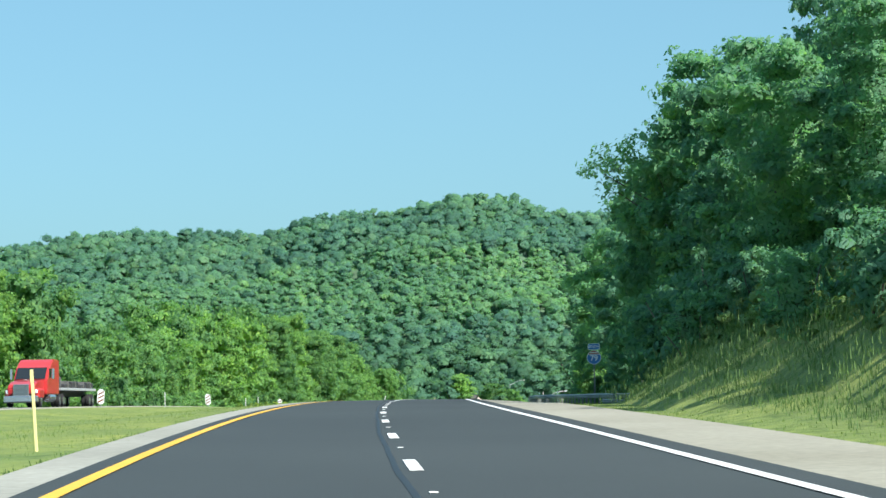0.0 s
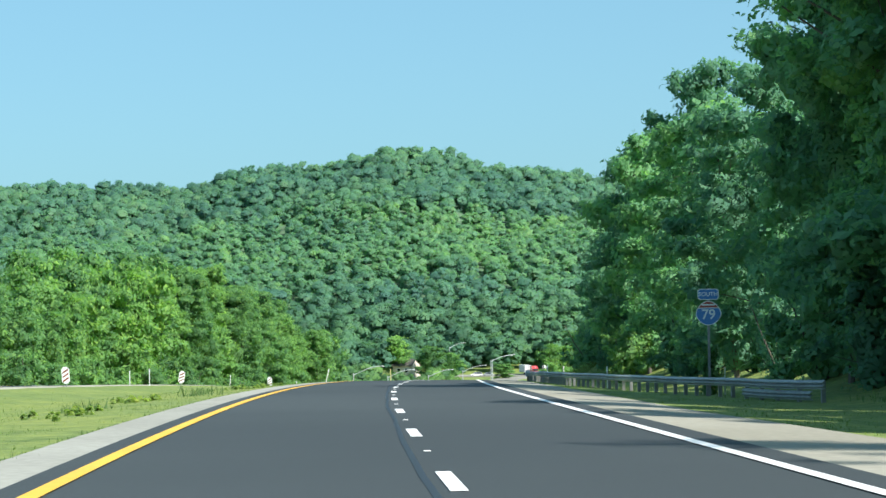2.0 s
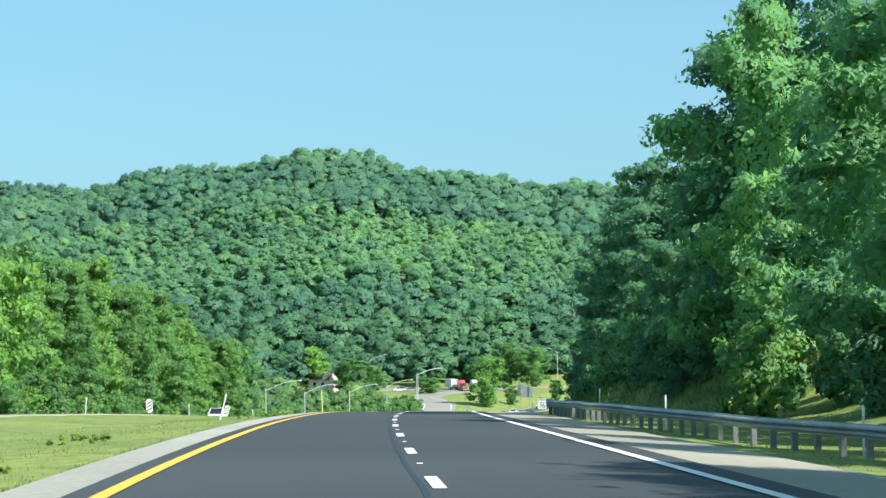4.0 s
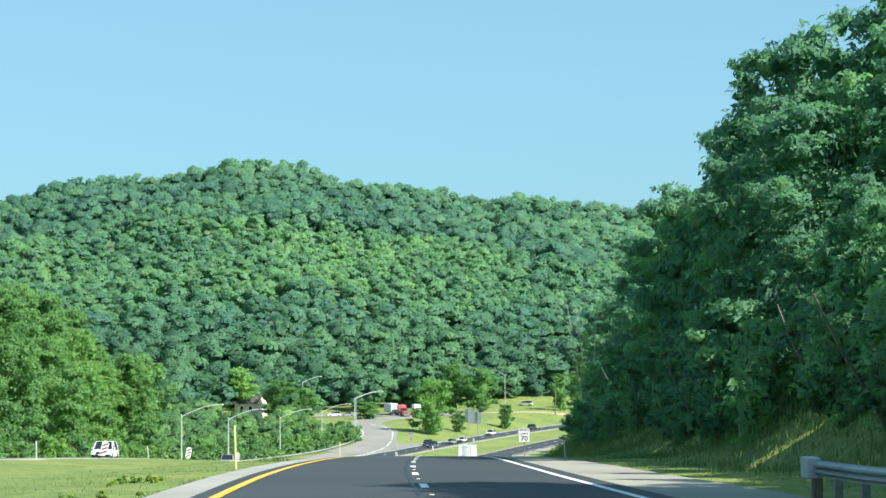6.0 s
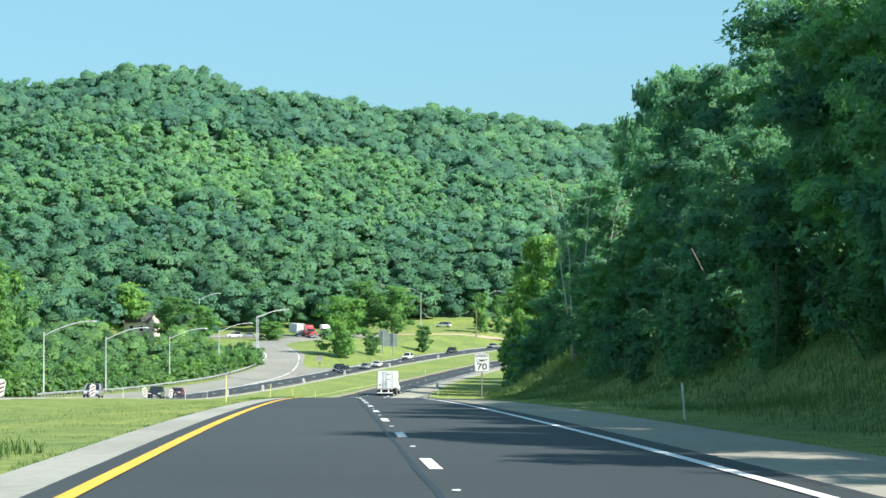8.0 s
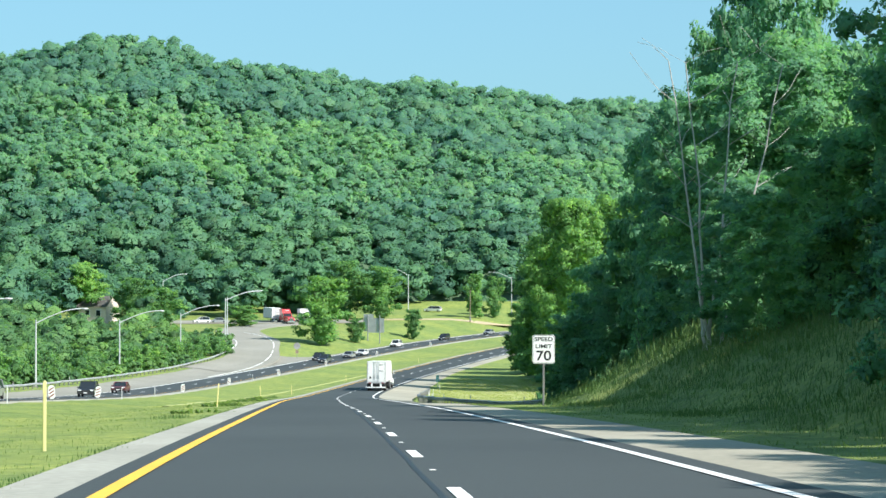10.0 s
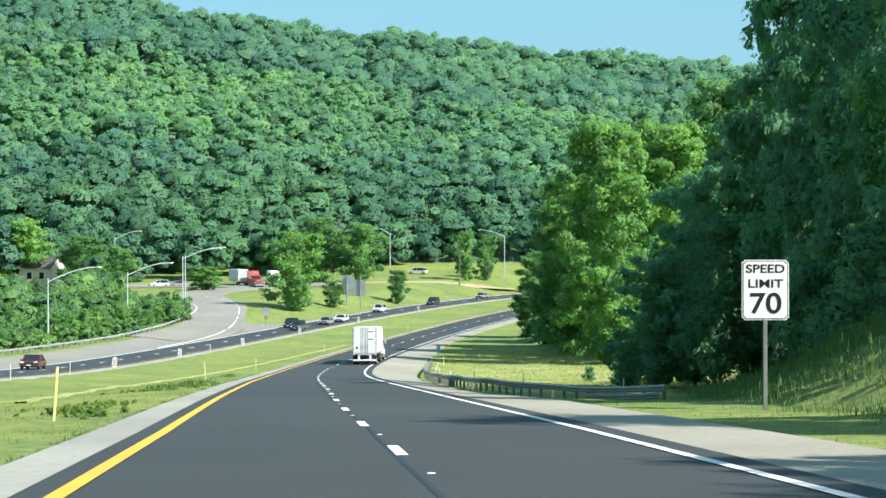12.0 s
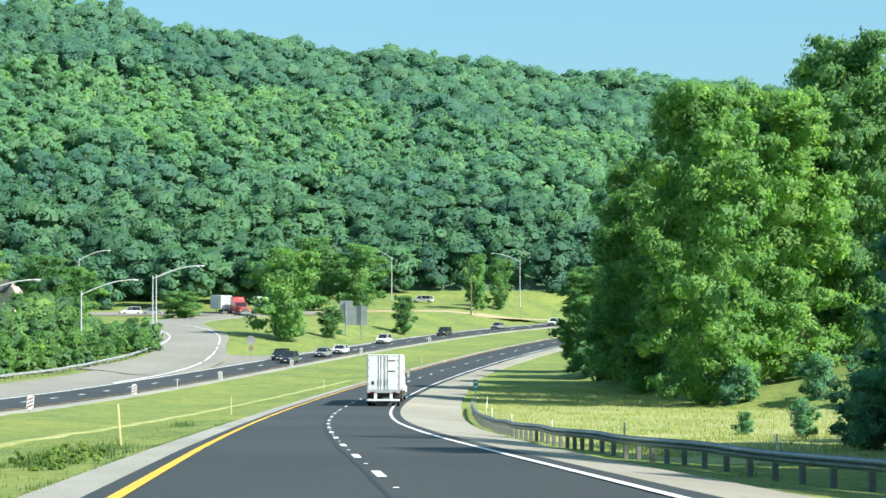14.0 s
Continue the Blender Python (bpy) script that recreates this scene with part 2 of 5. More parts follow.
def lean(s, n):
    """How far the ground at the side lies above or below the lane line: the lanes fall a little to the right, and the verge falls away towards the guardrails."""
    k = np.interp(s, [80, 110, 180, 230, 440, 468, 600, 680], [0.0, 0.06, 0.06, 0.0, 0.0, 0.09, 0.07, 0.0])
    fall = np.interp(s, [0, 40, 80, 130, 200, 245, 280, 370, 480, 540, 620], [0.0015, 0.002, 0.0073, 0.007, 0.0052, 0.0085, 0.0045, 0.0052, 0.0063, 0.006, 0.0])
    return -k * np.clip(n - 4.4, 0, 7.5) - fall * np.clip(n, -5.4, 7.2)


def at(s, n, dz=0.0):
    """The place n metres to the right of the lane line at station s."""
    s = np.asarray(s, float)
    x, y, z = (np.interp(s, S_AX, AXIS[:, i]) for i in range(3))
    h = np.interp(s, S_AX, H_AX)
    return np.stack([x + n * np.cos(h), y - n * np.sin(h), z + dz + lean(s, n)], -1)


def head(s):
    return -math.degrees(float(np.interp(s, S_AX, H_AX)))


_kd = kdtree.KDTree(len(AXIS))
for _i, _p in enumerate(AXIS):
    _kd.insert((_p[0], _p[1], 0), _i)
_kd.balance()


def station(x, y):
    _, i, _ = _kd.find((x, y, 0))
    n = (x - AXIS[i, 0]) * math.cos(H_AX[i]) - (y - AXIS[i, 1]) * math.sin(H_AX[i])
    return S_AX[i], n, AXIS[i, 2]


def sstep(v, a, b):
    k = min(max((v - a) / (b - a), 0.0), 1.0)
    return k * k * (3 - 2 * k)


RIDGE_X = [-900, -339, -300, -270, -193, -159, -140, -125, -76, -53, -30, 4, 30, 64, 85, 108, 125, 177, 208, 245, 290, 400, 900]
RIDGE_Z = [70, 76, 83, 86, 86, 81, 90, 94, 96, 101, 107, 104, 94, 92, 90, 82, 86, 81, 76, 77, 72, 66, 50]


BANK_S = [60, 85, 105, 130, 215, 235, 430, 455, 475, 500, 525, 560, 600, 615, 645, 665, 685, 705]
BANK_N = [9.0, 9.5, 14, 15.5, 14, 10.5, 12.5, 15.5, 20, 23, 40, 50, 42, 30, 27, 23.5, 19, 15.5]


def bank_start(s):
    """How far right of the lane line the wooded bank begins."""
    return float(np.interp(s, BANK_S, BANK_N))


def lay(x, y):
    """Height of the ground at a place."""
    s, n, zr = station(x, y)
    z = zr - 0.1 + float(lean(s, n))
    if n > 0:
        n0 = bank_start(s)
        k = np.interp(s, [90, 110, 215, 240, 430, 480, 600], [0.62, 0.25, 0.28, 0.62, 0.55, 0.22, 0.2])
        z += min(k * max(n - n0, 0), 15) * min(1, max(n - n0, 0) / 3)
    else:
        z -= 0.35 * math.exp(-((n + 13) / 4.0) ** 2)
        if n < -36:
            z -= 1.5 * sstep(-n, 38, 60) * (1 - sstep(s, 480, 560))
            z += 0.55 * sstep(-n, 36, 42) * sstep(s, 500, 560)
    if y > 690:
        w = sstep(-n, 36, 52)
        z = z * (1 - w) + float(np.interp(y, [690, 775, 830, 880, 920, 950], [-22.4, -21.1, -19.5, -18.4, -17.4, -15.5])) * w
    foot = 950.0
    if y > foot - 10:
        ridge = float(np.interp(x, RIDGE_X, RIDGE_Z)) + 15.5
        rise = max(y - foot, 0) / (1370 - foot)
        hill = -15 + ridge * (rise if rise < 1 else 1 - 0.5 * (rise - 1))
        hill += 5 * noise.noise((x / 70, y / 70, 0)) * min(1, rise * 4) * (1 - sstep(rise, 0.8, 1))
        w = sstep(y, foot - 10, foot + 40)
        z = z * (1 - w) + hill * w
    return z


def steps(*runs):
    out = [runs[0][0]]
    for a, b, d in runs:
        out += list(np.linspace(a, b, max(2, round((b - a) / d) + 1)))[1:]
    return np.array(out)


GX = steps((-4500, -900, 600), (-900, -160, 40), (-160, -70, 8), (-70, 160, 3.0), (160, 500, 17), (500, 900, 40), (900, 4500, 600))
GY = steps((-3000, -200, 400), (-200, -40, 16), (-40, 860, 3.5), (860, 1460, 15), (1460, 4800, 400))
XX, YY = np.meshgrid(GX, GY)
ZZ = np.array([[lay(x, y) for x in GX] for y in GY])
ZZ = np.where((abs(XX) > 950) | (YY > 1500), np.minimum(ZZ, 45), ZZ)


def ground_z(x, y):
    """Height of the ground mesh at a place."""
    i = min(max(np.searchsorted(GX, x) - 1, 0), len(GX) - 2)
    j = min(max(np.searchsorted(GY, y) - 1, 0), len(GY) - 2)
    u, v = (x - GX[i]) / (GX[i + 1] - GX[i]), (y - GY[j]) / (GY[j + 1] - GY[j])
    return float(ZZ[j, i] * (1 - u) * (1 - v) + ZZ[j, i + 1] * u * (1 - v) + ZZ[j + 1, i] * (1 - u) * v + ZZ[j + 1, i + 1] * u * v)


def sheet_faces(nx, ny):
    i, j = np.meshgrid(np.arange(nx - 1), np.arange(ny - 1))
    a = (j * nx + i).ravel()
    return np.stack([a, a + 1, a + nx + 1, a + nx], -1)


cx_, cy_ = (XX[:-1, :-1] + XX[1:, 1:]).ravel() / 2, (YY[:-1, :-1] + YY[1:, 1:]).ravel() / 2


def cover(x, y):
    """What grows on the ground: 0 grass, 1 forest floor, 2 dry meadow."""
    if y > 960 or abs(x) > 300:
        return 1
    s, n, _ = station(x, y)
    return 2 if 500 < s < 672 and 11 < n < bank_start(s) else 0


wooded = np.array([cover(x, y) for x, y in zip(cx_, cy_)])
ground = new("ground", mesh_of("ground", np.stack([XX.ravel(), YY.ravel(), ZZ.ravel()], -1), sheet_faces(len(GX), len(GY)), (GRASS, FLOOR_DUFF, MEADOW), True, wooded))
tagged(ground, "mown roadside grass rising into wooded banks and hills", "ground", kind="structure")


def strip(name, s0, s1, cuts, material, step=4.0):
    """A ribbon along the road: cuts are pairs (sideways, height), from left to right."""
    s = np.linspace(s0, s1, max(2, round((s1 - s0) / step) + 1))
    rows = [at(s, n, dz) for n, dz in cuts]
    v = np.stack(rows, 1).reshape(-1, 3)
    return new(name, mesh_of(name, v, sheet_faces(len(cuts), len(s)), (material,)))


road = strip("road", -150, 930, [(-4.3, -0.12), (-4.25, 0.0), (0, 0.02), (4.5, 0.0), (4.55, -0.12)], ASPHALT)
tagged(road, "fresh dark asphalt of two southbound lanes", "road", kind="structure")
far_road = strip("road", -150, 930, [(-32.0, -0.12), (-31.9, 0.0), (-27.5, 0.02), (-23.3, 0.0), (-23.2, -0.12)], ASPHALT)
tagged(far_road, "dark asphalt of the opposite two lanes", "road", kind="structure")


def shoulder(a, b, m, label, s0=-150, s1=930):
    """A paved edge from a to b metres beside the lane line; b may be a run of (station, metres)."""
    s = np.linspace(s0, s1, round((s1 - s0) / 4) + 1)
    bb = np.interp(s, *zip(*b)) if isinstance(b, list) else np.full(len(s), b)
    aa = np.interp(s, *zip(*a)) if isinstance(a, list) else np.full(len(s), a)
    rows = [at(s, aa, -0.25), at(s, aa + 0.05, -0.02), at(s, bb - 0.05, -0.012), at(s, bb, -0.25)]
    o = new("shoulder", mesh_of("shoulder", np.stack(rows, 1).reshape(-1, 3), sheet_faces(4, len(s)), (m,)))
    tagged(o, label, "shoulder", kind="structure")


shoulder(-5.2, -4.2, SHOULDER_GREY, "narrow grey paved shoulder beside the yellow line")
shoulder(4.45, [(0, 7.1), (490, 7.2), (560, 8.6), (600, 9.3), (640, 9.0), (700, 7.2)], SHOULDER_PALE, "pale worn gravel shoulder beside the white line")
shoulder(-23.35, -21.8, SHOULDER_GREY, "narrow pale shoulder of the opposite lanes")
_s = np.linspace(-150, 930, 271)
_out = np.interp(_s, [440, 530, 640, 690, 712, 726, 738, 746, 752, 760], [-34.0, -40.7, -41.9, -42.8, -44.4, -45.6, -45.5, -42, -37.5, -33.5])
_v = []
for _q, _e in zip(_s, _out):
    for _j in range(9):
        _n = -31.85 + (_e + 31.85) * _j / 8
        _x, _y, _z = at(_q, _n)
        _v.append((_x, _y, max(_z - 0.015, ground_z(_x, _y) + 0.05) - (0.25 if _j == 8 else 0)))
tagged(new("shoulder", mesh_of("shoulder", _v, sheet_faces(9, len(_s)), (RAMP_GREY,))), "pale concrete shoulder and merging lane of the opposite side", "shoulder", kind="structure")


def line(n, wide, material, label, s0=-150, s1=930):
    o = strip("lane_line", s0, s1, [(n - wide / 2, 0.018), (n + wide / 2, 0.018)], material)
    tagged(o, label, "lane line", kind="structure")


line(-3.78, 0.20, YELLOW_LINE, "solid yellow edge line painted on the asphalt")
line(3.84, 0.19, WHITE_LINE, "solid white edge line painted on the asphalt")
line(-23.85, 0.11, YELLOW_LINE, "solid yellow edge line of the opposite lanes")
line(-31.55, 0.34, WHITE_LINE, "solid white edge line of the opposite lanes")
_s = np.linspace(-150, 930, 541)
_n = np.array([-0.10 + 0.06 * noise.noise((q / 9, 0.3, 0)) + 0.025 * noise.noise((q / 2.2, 1.7, 0)) for q in _s])
_o = new("sealed_joint", mesh_of("sealed_joint", np.stack([at(_s, _n - 0.04, 0.024), at(_s, _n + 0.04, 0.024)], 1).reshape(-1, 3), sheet_faces(2, len(_s)), (SEAM,)))
tagged(_o, "dark sealed joint wandering along the middle of the road", "sealed joint", kind="structure")


def spline(pts):
    """A smooth way through points, eight steps to each."""
    p = np.array(pts, float)
    t = np.linspace(0, len(p) - 1, (len(p) - 1) * 8 + 1)
    k = np.minimum(t.astype(int), len(p) - 2)
    u = (t - k)[:, None]
    a, b, c, d = p[np.maximum(k - 1, 0)], p[k], p[k + 1], p[np.minimum(k + 2, len(p) - 1)]
    return 0.5 * (2 * b + (c - a) * u + (2 * a - 5 * b + 4 * c - d) * u**2 + (3 * b - a - 3 * c + d) * u**3)


def ribbon(name, pts, half, material, label, category, lift=0.03, off=0.0):
    """A paved ribbon along points of the ground, never below it."""
    q = spline(pts)
    g = np.gradient(q, axis=0)
    side = np.stack([g[:, 1], -g[:, 0]], -1) / np.linalg.norm(g[:, :2], axis=1)[:, None]
    cross = [(-half, -0.3)] + [(e, 0.0) for e in np.linspace(-half + 0.05, half - 0.05, 2 if half < 1 else 7)] + [(half, -0.3)]
    v = []
    for m, sd in zip(q, side):
        for e, dz in cross:
            x, y = m[0] + sd[0] * (off + e), m[1] + sd[1] * (off + e)
            v.append((x, y, max(m[2], ground_z(x, y) + 0.04) + lift + dz))
    o = new(name, mesh_of(name, v, sheet_faces(len(cross), len(q)), (material,)))
    tagged(o, label, category, kind="structure")
    return q


def gp(x, y, dz=0.08):
    return (x, y, ground_z(x, y) + dz)


RAMP_PTS = [gp(*at(690, -38.5)[:2], -0.3), gp(*at(725, -40)[:2], -0.03), gp(21.0, 768, 0.0), gp(22.6, 794), gp(20.8, 816), gp(20.5, 840), gp(27, 862), gp(38, 878)]
ramp_way = ribbon("ramp", RAMP_PTS, 5.6, RAMP_GREY, "pale concrete ramp curving up to the rest area", "ramp", 0.075)


def on_ramp(x, y):
    """A place on whichever paving lies there, the ramp or the merging lane."""
    z = ground_z(x, y) + 0.1
    m = ramp_way[np.argmin(np.hypot(ramp_way[:, 0] - x, ramp_way[:, 1] - y))]
    if math.hypot(m[0] - x, m[1] - y) < 5.5:
        z = max(z, m[2] + 0.085, ground_z(x, y) + 0.125)
    st, n, _ = station(x, y)
    if n > -45.5 and st < 745:
        z = max(z, float(at(st, n)[2]))
    return x, y, z


for pts, lab in (([(8.6, 671), (13.1, 690), (19.0, 716), (23.0, 742), (25.4, 768), (26.4, 792), (25.2, 812), (21.5, 827)], "white edge line sweeping round the ramp"),
                 ([(14.5, 752), (16.6, 768), (18.0, 788), (17.0, 806)], "white inner edge line of the ramp")):
    ribbon("ramp_line", [on_ramp(x, y) for x, y, _ in spline([(x, y, 0.0) for x, y in pts])], 0.15, WHITE_LINE, lab, "lane line", 0.02)
LOT = [gp(-8, 884), gp(12, 886), gp(34, 886), gp(60, 890)]
ribbon("parking_lot", LOT, 10.0, RAMP_GREY, "pale worn paving of the rest area's lorry park", "parking lot", 0.1)
DIRT = mottled("bare_earth", (0.36, 0.29, 0.19), (0.48, 0.40, 0.27), 0.95, 0.08, 2.0, (0.8, 0.8, 0.75))
ribbon("dirt_track", [gp(52, 898), gp(75, 903), gp(98, 911), gp(130, 925)], 2.6, DIRT, "bare pale earth track at the foot of the hill", "dirt track", 0.06)


DRY = mottled("dry_mown_grass", (0.30, 0.33, 0.12), (0.42, 0.43, 0.18), 0.95, 0.3, 3.0, (0.75, 0.8, 0.7), 0.6, 0.5)
_q = [(s, float(np.interp(s, [455, 500, 560, 620, 680], [-12.0, -12.6, -11.4, -9.4, -7.6]))) for s in range(455, 690, 15)]
ribbon("mown_track", [gp(*at(s, n)[:2], 0.0) for s, n in _q], 0.28, DRY, "pale dry track left by mowing in the median grass", "mown track", 0.03)


# ---- trees ----
rng = np.random.default_rng(7)


def unit(a):
    return a / (np.linalg.norm(a, axis=-1, keepdims=True) + 1e-9)


def sprays(centres, outward, size, rng, flat=0.35):
    """Leaf sprays: a pointed pair of leaves at each place, facing roughly outward. Returns vertices, quads and the rounded normals of the foliage."""
    k = len(centres)
    out = unit(outward)
    nrm = unit(out + rng.normal(0, flat, (k, 3)))
    nrm *= np.where((nrm * out).sum(1) < 0, -1, 1)[:, None]
    u = unit(np.cross(nrm, rng.normal(0, 1, (k, 3))))
    w = np.cross(nrm, u)
    sz = size * rng.uniform(0.6, 1.35, (k, 1))
    lift = nrm * sz * 0.22
    v = np.stack([centres - u * sz, centres - w * sz * 0.55 + lift, centres + u * sz, centres + w * sz * 0.55 + lift * rng.uniform(-1, 1, (k, 1))], 1).reshape(-1, 3)
    soft = unit(out * 0.8 + nrm * 0.45)
    return v, np.arange(4 * k).reshape(k, 4), np.repeat(soft, 4, 0)


def crown_points(rng, count, blobs):
    """Places and outward ways on the upper outside of a heap of blobs (x, y, z, radius, squash)."""
    b = np.array(blobs)
    pick = rng.choice(len(b), count, p=b[:, 3] ** 1.8 / (b[:, 3] ** 1.8).sum())
    d = unit(rng.normal(0, 1, (count, 3)))
    d[:, 2] = np.where(d[:, 2] < -0.3, -d[:, 2], d[:, 2])
    rad = b[pick, 3:4] * rng.uniform(0.8, 1.1, (count, 1))
    p = b[pick, :3] + d * rad * np.stack([np.ones(count), np.ones(count), b[pick, 4]], -1)
    core = unit(b[pick, :3] * [1, 1, 0] + 1e-6)
    return p, d + core * 0.25 + np.array([0, 0, 0.35])


def blob_heap(rng, height, radius, base, count):
    """The lobes of a crown from base to height, widest at a third: large limbs of leaf, each hung with smaller ones."""
    out = []
    limbs = max(5, count // 5)
    for i in range(limbs):
        f = ((i + rng.uniform(0, 1)) / limbs) ** 0.9
        z = base + f * (height - base)
        wide = radius * math.sin(math.pi * min(0.97, 0.18 + 0.78 * f)) ** 0.75
        a = i * 2.4 + rng.normal(0, 0.35)
        off = wide * rng.uniform(0.4, 0.74)
        r = radius * rng.uniform(0.2, 0.33)
        cz = min(z, height - 0.6 * r)
        out.append((off * math.cos(a), off * math.sin(a), cz, r * 0.8, rng.uniform(0.55, 0.75)))
        for _ in range(4):
            b, e = a + rng.normal(0, 0.8), rng.uniform(-0.35, 0.75)
            q = r * rng.uniform(0.36, 0.6)
            out.append((off * math.cos(a) + math.cos(b) * r * 0.85, off * math.sin(a) + math.sin(b) * r * 0.85, min(cz + e * r, height - 0.5 * q), q, rng.uniform(0.5, 0.75)))
    for f in np.linspace(0.06, 0.84, 7):
        out.append((0, 0, base + f * (height - base), 0.52 * radius * math.sin(math.pi * min(0.97, 0.18 + 0.78 * f)) ** 0.75, 0.95))
    out.append((0, 0, height - radius * 0.25, radius * 0.26, 0.8))
    return out


def tree_meshes(name, seed, height, radius, base, blobs, leaves, size, leaf, stems=1, limb=()):
    """Bark and leaf meshes of one tree."""
    r = np.random.default_rng(seed)
    heap = blob_heap(r, height, radius, base, blobs) + list(limb)
    bm = bmesh.new()
    for b in limb[:2]:
        rod(bm, (0, 0, b[2] - 3.5), b[:3], 0.08, 0.025, 6)
    for k in range(stems):
        x, y, lean_x, lean_y = 0.0, 0.0, r.normal(0, 0.05), r.normal(0, 0.05)
        if stems > 1:
            lean_x, lean_y = r.normal(0, 0.18), r.normal(0, 0.18)
        z, rad = -0.6, max(0.10, height * 0.011) / (1 + 0.4 * (stems - 1))
        seg = (height * 0.86 + 0.6) / (5 if stems == 1 else 3)
        for j in range(5 if stems == 1 else 3):
            nx, ny, nz = x + lean_x * seg + r.normal(0, 0.1), y + lean_y * seg + r.normal(0, 0.1), z + seg
            rod(bm, (x, y, z), (nx, ny, nz), rad, rad * 0.76, 7)
            if j >= 1:
                for _ in range(2):
                    t = heap[r.integers(len(heap))]
                    rod(bm, (x, y, z + seg * r.uniform(0, 0.8)), (t[0] * 0.9, t[1] * 0.9, max(t[2], z + 0.3)), rad * 0.4, rad * 0.1, 5)
            x, y, z, rad = nx, ny, nz, rad * 0.76
    bark = bpy.data.meshes.new(name + "_trunk")
    bm.to_mesh(bark)
    bm.free()
    bark.materials.append(BARK)
    p, d = crown_points(r, leaves // 6, heap)
    p, d = np.repeat(p, 6, 0), np.repeat(d, 6, 0)
    p = p + r.normal(0, size * 1.2, p.shape) * (1, 1, 0.5)
    v, f, soft = sprays(p, d, size, r, 0.5)
    # a few dense hearts keep the crown from being seen through
    bm = bmesh.new()
    for b in heap[:len(heap) - len(limb)]:
        bmesh.ops.create_icosphere(bm, subdivisions=1, radius=b[3] * 0.74, matrix=Matrix.LocRotScale(b[:3], Euler(r.uniform(0, 6, 3)), (1, 1, b[4])))
    hv = np.array([x.co[:] for x in bm.verts])
    hn = unit(hv - np.repeat(np.array(heap)[:len(heap) - len(limb), :3], len(hv) // (len(heap) - len(limb)), 0) + [0, 0, 0.2])
    hv += r.normal(0, 0.1, hv.shape)
    hf = [[x.index for x in face.verts] for face in bm.faces]
    bm.free()
    hf = np.array(hf)
    me = bpy.data.meshes.new(name + "_crown")
    faces = [tuple(q) for q in f.tolist()] + [tuple(q) for q in (hf + len(v)).tolist()]
    me.from_pydata(np.concatenate([v, hv]).tolist(), [], faces)
    me.materials.append(leaf)
    me.polygons.foreach_set("use_smooth", np.ones(len(me.polygons), bool))
    me.update()
    me.normals_split_custom_set_from_vertices(np.concatenate([soft, hn]).tolist())
    return bark, me


def plant(kind, meshes, x, y, scale, turn, label, category="tree", group="", sink=0.15, wide=1.0):
    root = empty(kind, Matrix.LocRotScale((x, y, ground_z(x, y) - sink), Euler((0, 0, turn)), (scale * wide, scale * wide, scale)))
    for n, me in zip(("trunk", "crown"), meshes):
        o = new(n, me)
        o.parent = root
    tagged(root, label, category, group)
    return root


TALL = [tree_meshes("tall_tree", 10 + k, 15.0, 4.6, 1.0, 90, 7200, 0.22, LEAF_NEAR) for k in range(5)]
BACK = [tree_meshes("tall_tree", 20 + k, 15.0, 4.6, 1.8, 40, 2600, 0.40, LEAF_NEAR) for k in range(4)]
BROAD = [tree_meshes("broad_tree", 30 + k, 12.0, 5.0, 0.8, 75, 5400, 0.27, LEAF_BRIGHT) for k in range(4)]
HERO = [tree_meshes("great_tree", 40 + k, 26.0, 7.6, 0.5, 200, 22000, 0.28, LEAF_BRIGHT) for k in range(3)]
LIMBED = tree_meshes("limbed_tree", 71, 17.5, 4.6, 1.0, 90, 8400, 0.21, LEAF_NEAR, 1,
                     [(-4.4, 0.3, 12.2, 1.25, 0.7), (-5.2, -0.2, 13.3, 1.2, 0.7), (-3.6, 0.2, 13.4, 1.4, 0.7), (-3.2, 0.1, 12.0, 1.3, 0.7), (-4.4, -0.4, 14.3, 1.2, 0.7), (-3.0, -0.4, 14.6, 1.4, 0.7)])
SHRUB = [tree_meshes("shrub", 50 + k, 3.6, 2.1, 0.1, 35, 1700, 0.115, LEAF_NEAR, 3) for k in range(3)]
SHRUB_BRIGHT = [tree_meshes("shrub", 60 + k, 4.2, 2.6, 0.1, 35, 1500, 0.16, LEAF_BRIGHT, 3) for k in range(3)]


def along(s, n):
    x, y, _ = at(s, n)
    return float(x), float(y)


# the wooded bank on the right: the further from the road, the higher the tops
def crest(s, n):
    """Height of the tree tops above the lanes."""
    # the 1.32 raises back trees out of view, added height to shade the shoulder
    return min(float(np.interp(n, [10, 14, 20, 28, 40], [11.5, 15.2, 20.8, 27, 31])), 31) * float(np.interp(s, [60, 116, 123, 143, 150, 205, 210, 222, 227, 266, 272, 322, 330, 352, 362, 386, 394, 400, 404, 424, 430, 462, 470, 496, 508], [0.84, 0.84, 1.02, 1.02, 0.82, 0.82, 1.05, 1.05, 0.64, 0.64, 0.92, 0.92, 0.81, 0.81, 0.92, 0.92, 0.9, 0.9, 0.52, 0.52, 0.88, 0.88, 0.95, 0.95, 0.62])) * (1.32 if n > 31.5 and 462 < s < 506 else 1.0)


